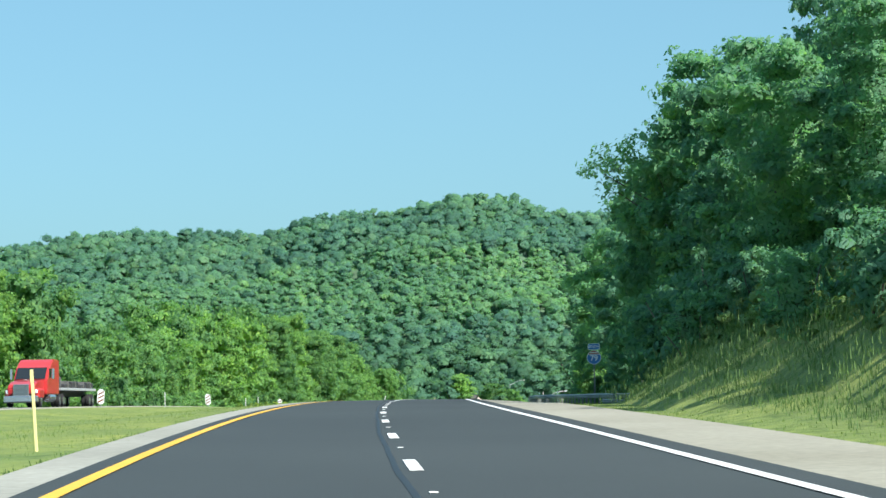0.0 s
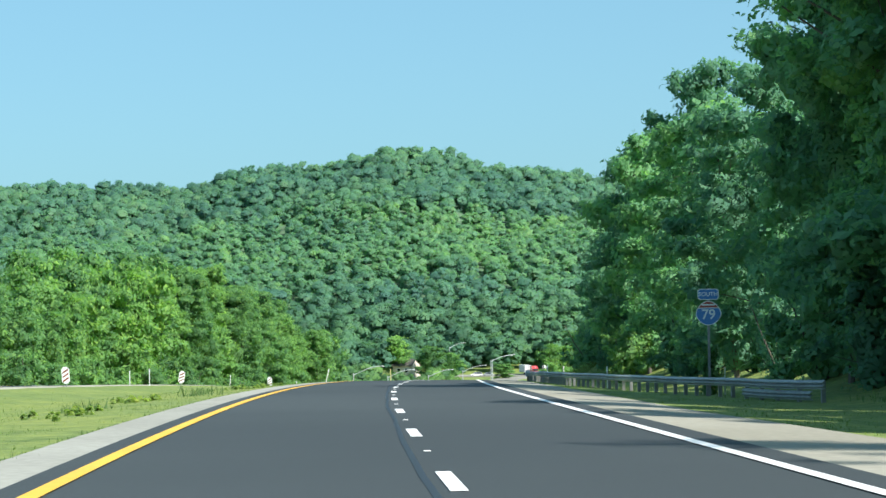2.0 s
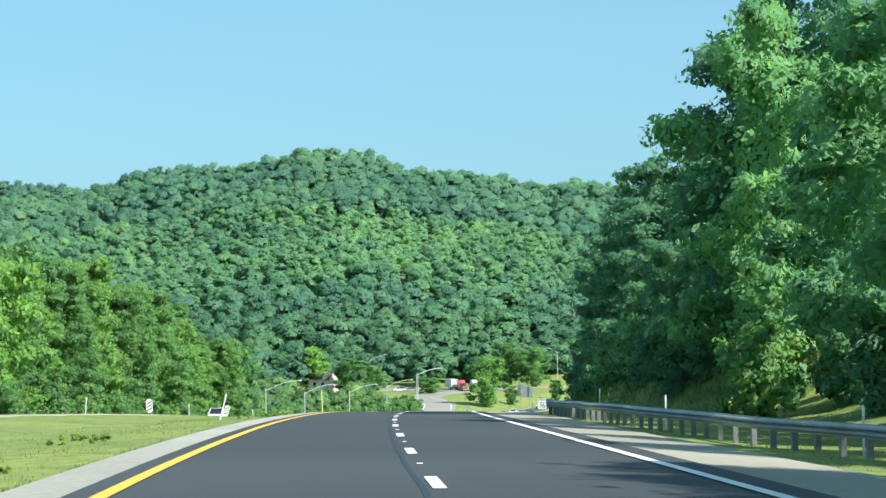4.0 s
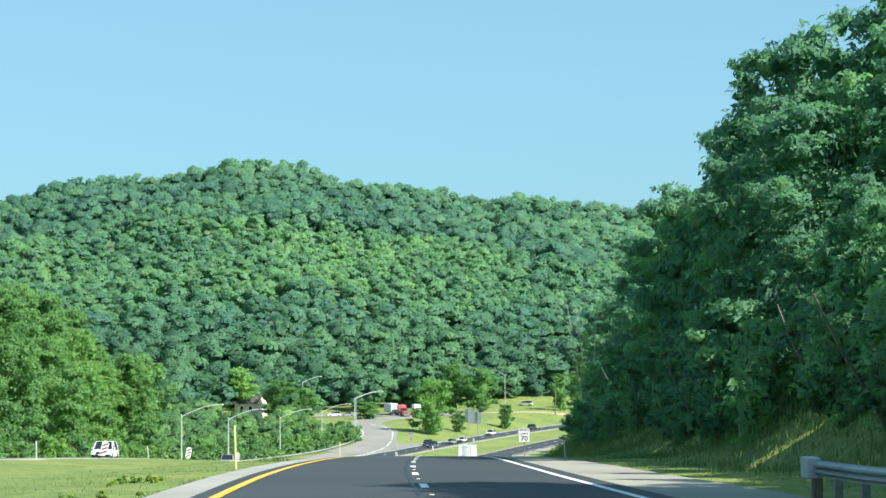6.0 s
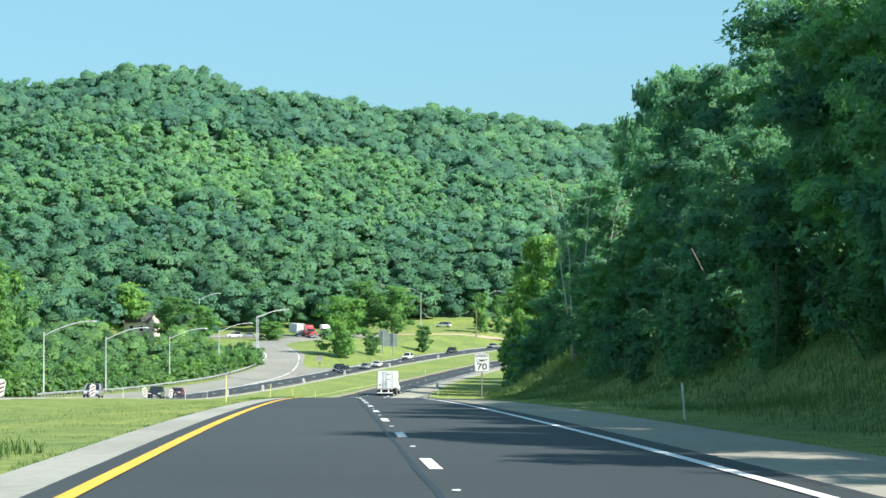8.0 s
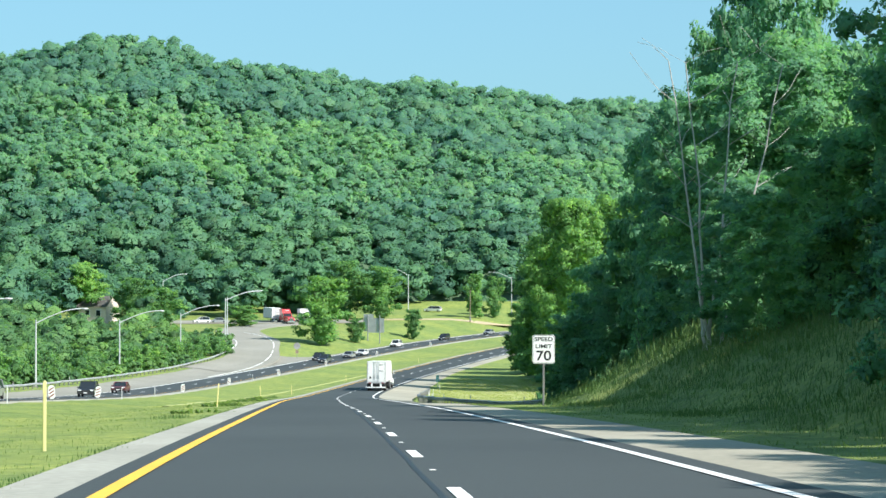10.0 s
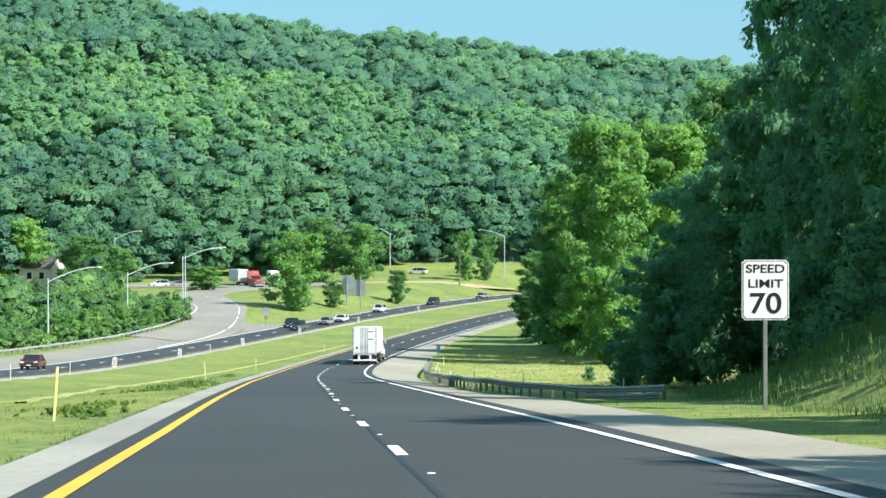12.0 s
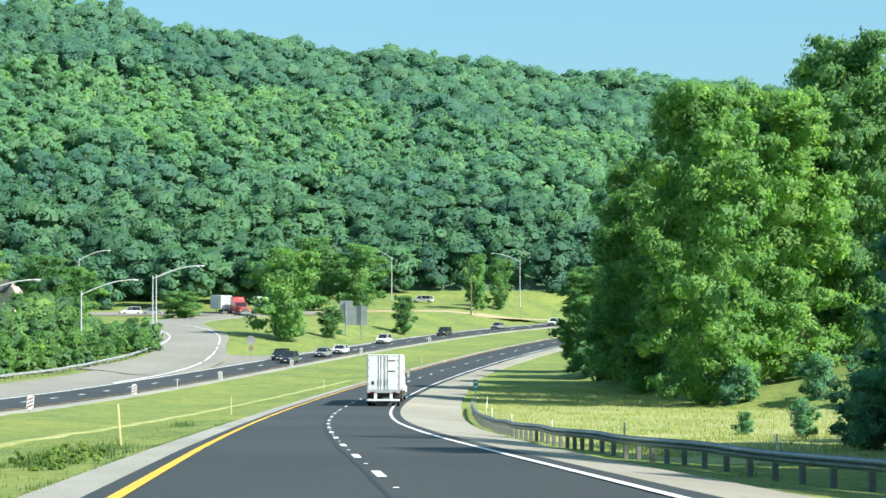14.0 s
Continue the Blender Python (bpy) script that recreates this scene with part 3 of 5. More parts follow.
# the last row, hidden behind the others, is added to shade the bank
for row, (dn, sc, gap) in enumerate(((3.2, 0.95, 6.2), (8.6, 1.0, 8.0), (15.5, 0.82, 9.5), (25.0, 0.78, 10.0), (34.0, 0.95, 9.0))):
    s = (96.0, 90.0, 80.0, 70.0, 225.0)[row]
    while s < 506:
        n = bank_start(s) + dn + float(np.interp(s, [125, 142, 220, 250, 330, 380, 450, 480, 506], [3.0, 0, 0, 1.6, 1.6, 6.5, 6.5, 5.0, 2.0])) + rng.uniform(-1.3, 1.3)
        x, y = along(s, n)
        high = crest(s, n) + float(at(s, 0)[2]) - ground_z(x, y)
        kind, grow, spin, girth = rng.integers(4), rng.uniform(0.78, 1.08), rng.uniform(0, 6.28), rng.uniform(0.95, 1.15)
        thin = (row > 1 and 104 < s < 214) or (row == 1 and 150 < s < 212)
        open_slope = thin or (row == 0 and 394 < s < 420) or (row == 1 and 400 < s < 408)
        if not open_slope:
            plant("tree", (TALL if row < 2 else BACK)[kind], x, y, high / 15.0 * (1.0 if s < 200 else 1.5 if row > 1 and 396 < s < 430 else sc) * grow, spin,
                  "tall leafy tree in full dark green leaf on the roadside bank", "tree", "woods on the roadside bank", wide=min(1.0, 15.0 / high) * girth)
        s += gap * rng.uniform(0.8, 1.25) * (1.45 if row == 0 and 145 < s < 212 else 1.0)
# unseen trees added on top of the cutting to shade the trees ahead
for k in range(8):
    s, n = 30 + 6.0 * k, (36, 45)[k % 2] + rng.uniform(-2, 2)
    x, y = along(s, n)
    plant("tree", BACK[k % 4], x, y, rng.uniform(1.1, 1.4), k * 1.9, "tall leafy tree in full dark green leaf on the roadside bank", "tree", "woods on the roadside bank")
for s, n, k, sc in ((121, 19.0, 0, 0.85), (131, 20.8, 1, 1.42), (143, 20.0, 2, 1.2), (126, 24.5, 3, 1.2), (138, 25.5, 4, 1.45), (135, 19.3, 5, 1.08)):
    x, y = along(s, n)
    plant("tree", TALL[k] if k < 5 else LIMBED, x, y, sc, s if k < 5 else radians(head(s)), "tall leafy tree with limbs reaching over the verge", "tree", "woods on the roadside bank", wide=1.1)
for s, n, sc in ((509, 22.5, 0.6), (513, 25.8, 0.98), (517, 24.5, 0.45), (520, 29, 0.75), (526, 33, 0.6), (510, 29.5, 1.2), (504, 25.5, 0.95)):
    x, y = along(s, n)
    plant("tree", TALL[s % 5], x, y, sc, s, "young leafy tree at the end of the wooded bank", "tree", "woods on the roadside bank", wide=1.0 if sc > 0.7 else 1.25)
# the last three are added to shade the bushes at the field's corner
for s, n, top in ((278, 17.0, 18.8), (285, 16.0, 15.0), (293, 17.5, 18.0), (303, 19.5, 19.5), (318, 19.5, 17.5), (371, 20.5, 19.5), (378, 22.0, 20.0), (219, 16.5, 17.5), (514, 36, 19.0), (508, 33, 19.0), (521, 42, 20.0)):
    x, y = along(s, n)
    high = top + float(at(s, 0)[2]) - ground_z(x, y)
    plant("tree", TALL[s % 5], x, y, high / 15.0, s, "tall leafy tree standing above the roadside bank", "tree", "woods on the roadside bank", wide=0.95)
for k, (s, n, sc) in enumerate(((522, 23.0, 0.95), (529, 26.0, 1.2), (536, 30.0, 1.3), (532, 29, 1.3), (543, 35.5, 1.4), (515, 21.5, 0.9), (546, 22.8, 0.4), (540, 24.6, 0.6))):
    x, y = along(s, n)
    plant("shrub", SHRUB[k % 3], x, y, sc, k * 1.7, "dense dark green bush at the corner of the field", "shrub", "shrubs along the bank")
for s, n, sc in ((398, 18.0, 0.42), (403, 17.6, 0.36), (408, 18.6, 0.45), (413, 19.6, 0.5), (392, 18.8, 0.5)):
    x, y = along(s, n)
    plant("tree", TALL[s % 5], x, y, sc, s, "young leafy tree in deep shade on the bank", "tree", "woods on the roadside bank", wide=1.3)
# the great trees beyond the open field
for k, (s, n, top, wide) in enumerate(((690, 20.5, 13, 3.9), (672, 25, 18, 5.6), (650, 27, 24, 6.2), (618, 30.5, 28, 7.2), (628, 38.5, 29, 7.6), (637, 47, 35, 7.6), (645, 57, 42, 8.2), (656, 48, 36, 7.6), (652, 37, 29, 7.0), (668, 33, 25, 7.0), (690, 29, 19, 6.0), (708, 20, 14, 5.0))):
    x, y = along(s, n)
    high = top + float(at(s, 0)[2]) - ground_z(x, y)
    plant("tree", HERO[k % 3], x, y, high / 26.0, k * 2.4, "great broad tree in bright sunlit leaf beyond the field", "tree", "woods on the roadside bank", wide=wide / 7.6 / (high / 26.0))
s = 92.0
while s < 690:
    for _ in range(2):
        n = bank_start(s) + rng.uniform(1.6, 5.5)
        if 366 < s < 502:
            n += 4.5
        x, y = along(s, n)
        plant("shrub", SHRUB[rng.integers(3)], x, y, rng.uniform(0.6, 1.4), rng.uniform(0, 6.28), "dark green leafy shrub at the foot of the roadside trees", "shrub", "shrubs along the bank")
    s += rng.uniform(5.0, 8.0)
s = 52.0
while s < 96:
    x, y = along(s, bank_start(s) + rng.uniform(3.0, 10.0))
    plant("shrub", SHRUB[rng.integers(3)], x, y, rng.uniform(0.45, 0.9), rng.uniform(0, 6.28), "dark green leafy shrub on the grassy cutting", "shrub", "shrubs along the bank")
    s += rng.uniform(2.0, 3.5)
s = 226.0
while s < 272:
    x, y = along(s, bank_start(s) + rng.uniform(4.0, 12.0))
    plant("shrub", SHRUB[rng.integers(3)], x, y, rng.uniform(0.8, 1.5), rng.uniform(0, 6.28), "dark green leafy shrub at the foot of the roadside trees", "shrub", "shrubs along the bank")
    s += rng.uniform(1.2, 2.4)
# sunlight on these shrubs is put into their yellow-green leaf colour
for s, n, sc in ((204, 14.0, 0.9), (318, 17.0, 0.8), (376, 20.5, 0.8)):
    x, y = along(s, n)
    plant("shrub", SHRUB_BRIGHT[0], x, y, sc, s, "sunlit yellow-green shrub standing out on the dark bank", "shrub", "shrubs along the bank")

# the sunlit woods beyond the opposite lanes
TOPS = ([220, 244, 252, 320, 345, 380, 425, 500, 530, 560], [21, 19, 12, 12.5, 18, 22, 26, 25, 21, 18])
for n0, n1, gap, more in ((-56, -52, 8.0, 0.95), (-66, -60, 9.0, 1.04), (-80, -70, 11.0, 1.08)):
    s = 222.0
    while s < 556 + (n0 + 56) * -1.5:
        x, y = along(s, rng.uniform(n0, n1))
        tall = float(np.interp(s, *TOPS)) * more / 12.0
        great = tall > 1.55 and n0 == -56
        plant("tree", HERO[rng.integers(3)] if great else BROAD[rng.integers(4)], x, y, tall * (12 / 26 if great else 1) * rng.uniform(0.88, 1.06), rng.uniform(0, 6.28), "rounded sunlit green tree beyond the opposite lanes", "tree", "woods beyond the opposite lanes", wide=0.95 if great else 0.72 if tall > 1.6 else 0.85)
        s += gap * (1.25 if great else 1.0) * rng.uniform(0.75, 1.25)
for s0, s1, n0, n1, gap in ((170, 520, -49, -45, 6.5), (505, 738, -50, -46.5, 6.5)):
    s = s0
    while s < s1:
        x, y = along(s, rng.uniform(n0, n1))
        plant("shrub", SHRUB_BRIGHT[rng.integers(3)], x, y, rng.uniform(0.75, 1.3), rng.uniform(0, 6.28), "thick bright green shrub on the slope behind the ramp", "shrub", "shrubs behind the ramp")
        s += gap * rng.uniform(0.7, 1.3)

# single trees on the lawns of the rest area
for x, y, k, sc, wd, lab in ((38, 793, 0, 1.25, 1.0, "large rounded green tree on the rest area's lawn"), (48, 812, 1, 0.5, 1.0, "small green tree on the rest area's lawn"),
                             (64, 901, 1, 1.2, 1.0, "large green tree beside the lorry park"), (54, 907, 2, 1.3, 1.0, "large green tree beside the lorry park"),
                             (66, 843, 3, 0.66, 0.8, "small dark-leaved tree on the mown lawn"), (94, 918, 2, 1.1, 0.6, "slender green tree on the mown lawn"),
                             (101, 926, 0, 1.05, 0.7, "slender green tree on the mown lawn"), (22.5, 862, 3, 0.48, 1.9, "low flat-topped tree before the lorry park"),
                             (-6, 858, 1, 1.1, 1.1, "dark rounded tree beside the rest area"), (2, 846, 2, 0.9, 1.1, "dark rounded tree beside the rest area"), (-20, 870, 0, 1.3, 1.1, "dark rounded tree beside the rest area")):
    plant("tree", BROAD[k], x, y, sc * (1.08 if sc > 1.15 else 1.0), x, lab, "tree", "", 0.15, wd * 1.12)


def canopy(name, trees, lobes, sprays_each, size, material, label, category):
    """Crowns past counting, joined: rows of x, y, ground, crown radius, height. Each crown is a heap of rounded lobes covered in leaf sprays."""
    t = np.array(trees)
    k = len(t)
    own = t[:, 5] if t.shape[1] > 5 else rng.uniform(0, 1, k)
    top = np.stack([t[:, 0], t[:, 1], t[:, 2] + t[:, 4] - t[:, 3] * 0.66], -1)[:, None, :]
    r = t[:, 3][:, None, None]
    a = rng.uniform(0, 2 * np.pi, (k, 1)) + np.arange(lobes) * 2.4 + rng.normal(0, 0.3, (k, lobes))
    up = np.linspace(0.38, -1.05, lobes)[None] + rng.normal(0, 0.12, (k, lobes))
    o = np.sqrt(np.clip(0.62**2 - (np.clip(up, -0.2, 1)) ** 2, 0.02, 1)) * rng.uniform(0.7, 1.3, (k, lobes))
    c = top + np.stack([np.cos(a) * o, np.sin(a) * o, up], -1) * r
    lr = r[..., 0] * rng.uniform(0.3, 0.56, (k, lobes))
    d = rng.normal(0, 1, (k, lobes, sprays_each, 3))
    d /= np.linalg.norm(d, axis=-1)[..., None]
    d[..., 2] = np.abs(d[..., 2]) * 1.15 - 0.2
    p = c[:, :, None, :] + d * lr[:, :, None, None] * rng.uniform(0.9, 1.08, d.shape[:-1])[..., None] * [1, 1, 0.8]
    mid = unit((c - top) / r + [0, 0, 0.25])
    v, f, soft = sprays(p.reshape(-1, 3), (d * 0.42 + mid[:, :, None, :] * 0.55 + [0, 0, 0.42]).reshape(-1, 3), size, rng, 0.3)

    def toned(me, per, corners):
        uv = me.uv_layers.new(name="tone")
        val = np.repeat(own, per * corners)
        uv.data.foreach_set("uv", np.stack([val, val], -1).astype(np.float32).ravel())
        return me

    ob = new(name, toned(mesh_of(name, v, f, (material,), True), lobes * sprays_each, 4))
    ob.data.normals_split_custom_set_from_vertices(soft.tolist())
    ico = bmesh.new()
    bmesh.ops.create_icosphere(ico, subdivisions=1, radius=0.88)
    iv = np.array([q.co[:] for q in ico.verts])
    jf = np.array([[q.index for q in g.verts] for g in ico.faces])
    ico.free()
    hv = (c[:, :, None, :] + iv * lr[:, :, None, None] * [1, 1, 0.8] * rng.uniform(0.8, 1.12, (k, lobes, len(iv), 1))).reshape(-1, 3)
    hf = (jf[None] + (np.arange(k * lobes) * len(iv))[:, None, None]).reshape(-1, 3)
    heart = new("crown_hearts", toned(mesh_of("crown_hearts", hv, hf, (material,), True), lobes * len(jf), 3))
    heart.data.normals_split_custom_set_from_vertices(unit(iv * 0.42 + mid[:, :, None, :] * 0.55 + [0, 0, 0.42]).reshape(-1, 3).tolist())
    heart.parent = ob
    heart["kind"] = "stuff"
    tagged(ob, label, category, kind="stuff")


# thicket behind the ramp and the forest on the hill, far too many plants to count
bushes = []
for s0, s1, n0, n1, count, r0, r1 in ((507, 700, -47.5, -44.6, 90, 0.7, 1.3), (700, 738, -52, -48.5, 24, 0.9, 1.5), (507, 742, -51, -47.5, 50, 1.3, 2.0), (510, 745, -59, -51, 110, 1.6, 2.6), (505, 750, -70, -59, 150, 1.8, 3.0), (515, 770, -88, -70, 170, 2.2, 3.8), (525, 800, -120, -88, 240, 2.8, 4.6), (560, 830, -170, -120, 240, 3.5, 5.5)):
    for _ in range(count):
        x, y = along(rng.uniform(s0, s1), rng.uniform(n0, n1))
        if y > 838 or (-27 < x < -6 and y > 775):
            continue
        r = rng.uniform(r0, r1)
        bushes.append((x, y, ground_z(x, y), r, r * rng.uniform(1.5, 2.3)))
for _ in range(46):
    x, y = rng.uniform(3, 13.6), rng.uniform(738, 806)
    r = rng.uniform(0.8, 1.7)
    bushes.append((x, y, ground_z(x, y), r, r * rng.uniform(1.4, 2.2)))
canopy("thicket", bushes, 7, 26, 0.34, LEAF_THICKET, "dense green thicket on the slope behind the ramp", "thicket")
forest, foot_trees = [], []


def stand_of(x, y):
    """Which stand of the forest a tree belongs to, by its height up the slope: 0 the foot, 1 the lighter, small-crowned
    middle slope, 2 the darker, large-crowned ridge.
    """
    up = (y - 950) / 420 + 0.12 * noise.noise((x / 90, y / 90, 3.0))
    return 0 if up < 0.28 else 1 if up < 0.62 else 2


y = 944.0
while y < 1420:
    x = -480.0
    gap = 8.4 if 0.28 < (y - 950) / 420 < 0.62 else 10.6
    while x < 520:
        px, py = x + rng.uniform(-0.5, 0.5) * gap, y + rng.uniform(-0.5, 0.5) * gap
        x += gap
        if (py < 958 and 60 < px < 140) or px < -0.27 * py - 30 or px > 0.41 * (py - 434) + 45 or py > 1400:
            continue
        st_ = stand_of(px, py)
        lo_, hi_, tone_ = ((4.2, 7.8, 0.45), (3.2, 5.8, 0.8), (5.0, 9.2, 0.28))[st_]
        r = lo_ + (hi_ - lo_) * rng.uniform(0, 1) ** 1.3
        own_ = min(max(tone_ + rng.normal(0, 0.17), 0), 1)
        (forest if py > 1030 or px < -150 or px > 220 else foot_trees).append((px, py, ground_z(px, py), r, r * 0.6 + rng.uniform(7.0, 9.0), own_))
    y += gap
for _ in range(330):
    px, py = rng.uniform(-230, 58), rng.uniform(840, 945)
    r = rng.uniform(3.5, 6.5)
    if (px < -24 or py > 910) and not (px > -45 and 872 < py < 906) and not (px > 46 and py < 918):
        (forest if px < -60 else foot_trees).append((px, py, ground_z(px, py), r, r * 0.7 + rng.uniform(6, 11), rng.uniform(0.2, 0.7)))
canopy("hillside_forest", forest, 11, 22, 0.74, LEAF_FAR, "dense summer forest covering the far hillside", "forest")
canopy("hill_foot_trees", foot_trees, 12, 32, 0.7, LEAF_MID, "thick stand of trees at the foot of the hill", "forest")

# low growth on the cutting beside the first stretch
scrub = []
for _ in range(260):
    s = rng.uniform(38, 100)
    n = bank_start(s) + rng.uniform(3.5, 13.0)
    x, y = along(s, n)
    r = rng.uniform(0.3, 0.8)
    scrub.append((x, y, ground_z(x, y), r, r * rng.uniform(1.0, 1.7)))
canopy("scrub", scrub, 4, 16, 0.13, LEAF_SCRUB, "low tangled scrub growing on the cutting", "scrub")


# ---- road furniture ----
GALV = mottled("galvanised_steel", (0.28, 0.30, 0.31), (0.40, 0.42, 0.43), 0.5, 0.6, 5.0, (0.75, 0.75, 0.75), 0.6, 0.05, 0.25)
DULL_STEEL = mottled("weathered_steel", (0.22, 0.23, 0.23), (0.34, 0.35, 0.35), 0.6, 0.6, 5.0, (0.65, 0.62, 0.6), 0.6, 0.1, 0.4)
WOOD_POST = mottled("weathered_timber", (0.16, 0.13, 0.09), (0.27, 0.22, 0.16), 0.9, 1.0, 14.0, (0.7, 0.7, 0.7), 0.6, 0.3, 0.0, (1, 1, 0.2))
WHITE_PLASTIC = plain("white_plastic", (0.72, 0.73, 0.71), 0.5)
YELLOW_PLASTIC = plain("yellow_plastic", (0.80, 0.70, 0.32), 0.5)
BLACK = plain("black_rubber", (0.02, 0.02, 0.021), 0.75)
SIGN_WHITE = plain("white_sign_sheet", (0.86, 0.87, 0.86), 0.4)
SIGN_BLUE = plain("blue_sign_sheet", (0.07, 0.22, 0.55), 0.4)
SIGN_RED = plain("red_sign_sheet", (0.42, 0.08, 0.06), 0.4)
SIGN_GREEN = plain("green_sign_sheet", (0.03, 0.35, 0.32), 0.4)
SIGN_BACK = mottled("bare_aluminium", (0.42, 0.44, 0.45), (0.52, 0.54, 0.55), 0.5, 0.6, 6.0, (0.85, 0.85, 0.85), 0.6, 0.0, 0.3)
BLACK_INK = plain("black_sign_ink", (0.015, 0.015, 0.016), 0.5)
STRIPE = plain("brick_red_stripe", (0.34, 0.09, 0.05), 0.5)

# painted dashes and raised reflectors along the middle of each pair of lanes
bm = bmesh.new()
box(bm, (-0.085, -1.42, 0), (0.085, 1.42, 0.006))
dash_me = bpy.data.meshes.new("dash")
bm.to_mesh(dash_me)
bm.free()
dash_me.materials.append(WHITE_LINE)
bm = bmesh.new()
box(bm, (-0.05, -0.05, 0), (0.05, 0.05, 0.016), 0.01)
stud_me = bpy.data.meshes.new("reflector")
bm.to_mesh(stud_me)
bm.free()
stud_me.materials.append(WHITE_PLASTIC)


def lie(s, n, dz=0.0, turn=0.0):
    """A pose on the road at station s, y ahead, tilted with the grade."""
    x, y, z = at(s, n, dz)
    g = math.degrees(math.atan(float(np.interp(s, S_AX, G_AX))))
    return Matrix.Translation((x, y, z)) @ Euler((0, 0, radians(head(s) + turn))).to_matrix().to_4x4() @ Euler((radians(g if abs(turn) < 90 else -g), 0, 0)).to_matrix().to_4x4()


for owner, n, k0, k1 in ((road, 0.11, -3, 74), (far_road, -27.5, 12, 80)):
    for k in range(k0, k1):
        s = 3.35 + 11.4 * k
        for nm, me, ds, lift in (("dash", dash_me, 0.0, 0.026), ("reflector", stud_me, 5.7, 0.02)):
            if nm == "reflector" and owner is far_road:
                continue
            o = new(nm, me)
            o.parent = owner
            wider = Matrix.Diagonal((1.5 if owner is far_road else 1.0, 1, 1, 1))
            o.matrix_basis = lie(s + ds, n - (0.13 * float(np.interp(s, [385, 400, 418, 440, 460], [0, 1, 2, 1, 0])) if owner is road else 0), lift) @ wider


def guardrail(runs, label, rub=None, post_gap=1.9, dark=False, turned=1):
    """A W-beam rail on posts along (station, sideways) points; rub: stations with a second, lower rail."""
    st, nn = zip(*runs)
    root = empty("guardrail")
    tagged(root, label, "guardrail")
    prof = [(0.0, 0.44), (0.0, 0.47), (-0.08, 0.52), (-0.08, 0.56), (0.0, 0.6), (-0.08, 0.64), (-0.08, 0.68), (0.0, 0.73), (0.0, 0.75)]

    def beam(name, s0, s1, dz, mat_):
        ss = np.linspace(s0, s1, max(2, int(abs(s1 - s0) / 2) + 1))
        v = []
        for q in ss:
            n = float(np.interp(q, st, nn))
            x, y, _ = at(q, n)
            g = ground_z(x, y)
            for off, z in prof + [(o + 0.025, z) for o, z in prof[::-1]]:
                px, py, _ = at(q, n + off * turned)
                v.append((px, py, g + z + dz))
        w = len(prof) * 2
        f = []
        for i in range(len(ss) - 1):
            for j in range(w):
                f.append((i * w + j, i * w + (j + 1) % w, (i + 1) * w + (j + 1) % w, (i + 1) * w + j))
        f.append(tuple(range(w)))
        f.append(tuple(range((len(ss) - 1) * w, len(ss) * w))[::-1])
        o = new(name, mesh_of(name, v, f, (mat_,)))
        o.parent = root

    beam("beam", st[0], st[-1], 0.0, SIGN_BACK if dark else GALV)
    if rub:
        beam("rub_rail", rub[0], rub[1], -0.36, GALV)
    pm = bpy.data.meshes.new("post")
    b = boxes(((-0.07, -0.09, -0.4), (0.07, 0.09, 0.72)), bevel=0.012)
    b.to_mesh(pm)
    b.free()
    pm.materials.append(DULL_STEEL)
    q = st[0] + 0.4
    while q < st[-1]:
        n = float(np.interp(q, st, nn)) + 0.12 * turned
        x, y, _ = at(q, n)
        o = new("post", pm)
        o.parent = root
        o.matrix_basis = pose(float(x), float(y), ground_z(float(x), float(y)), 0, 0, head(q))
        q += post_gap
    return root


guardrail([(130, 14.2), (134, 13.3), (140, 12.6), (152, 11.3), (165, 10.0), (180, 8.9), (198, 8.2), (222, 7.5), (227, 7.4)], "galvanised steel guardrail on steel posts beside the shoulder", (131, 138))
_x, _y = along(227, 7.36)
_t = empty("guardrail_terminal", pose(_x, _y, ground_z(_x, _y), 0, 0, head(227)))
part("end_box", boxes(((-0.14, -0.55, 0.40), (0.12, 0.12, 0.80)), bevel=0.02), SIGN_BACK, _t, "pale folded steel end box")
part("post", boxes(((-0.02, -0.5, -0.4), (0.16, -0.3, 0.5)), bevel=0.015), WOOD_POST, _t, "timber post")
tagged(_t, "pale steel end terminal of the guardrail on a timber post", "guardrail end")
guardrail([(464, 15.2), (472, 12.8), (482, 10.9), (494, 9.6), (507, 8.9), (530, 8.6), (552, 9.0), (580, 9.7), (606, 10.1)], "galvanised steel guardrail curving along the gravel shoulder", (464.5, 472))
guardrail([(520, -40.9), (560, -41.4), (640, -42.3), (690, -43.2), (715, -45.0), (733, -47.5), (745, -50.6), (756, -54.6), (766, -58.0), (776, -61.2)], "pale guardrail along the outside of the ramp", None, 3.0, True, -1)


def ground_pose(s, n, turn=0.0):
    x, y = along(s, n)
    return pose(x, y, ground_z(x, y), 0, 0, head(s) + turn)


def delineator(s, n, tall=1.25, yellow=False, tilt=0.0, label="thin white plastic delineator post in the grass"):
    root = empty("delineator_post", ground_pose(s, n) @ pose(0, 0, 0, 0, tilt, 0))
    part("post", boxes(((-0.03, -0.012, -0.3), (0.03, 0.012, tall)), bevel=0.008), YELLOW_PLASTIC if yellow else WHITE_PLASTIC, root)
    part("reflector", boxes(((-0.032, -0.018, tall - 0.24), (0.032, -0.012, tall - 0.06)), bevel=0.002), YELLOW_PLASTIC if yellow else SIGN_WHITE, root, "small reflective strip")
    tagged(root, label, "delineator post", "delineator posts")


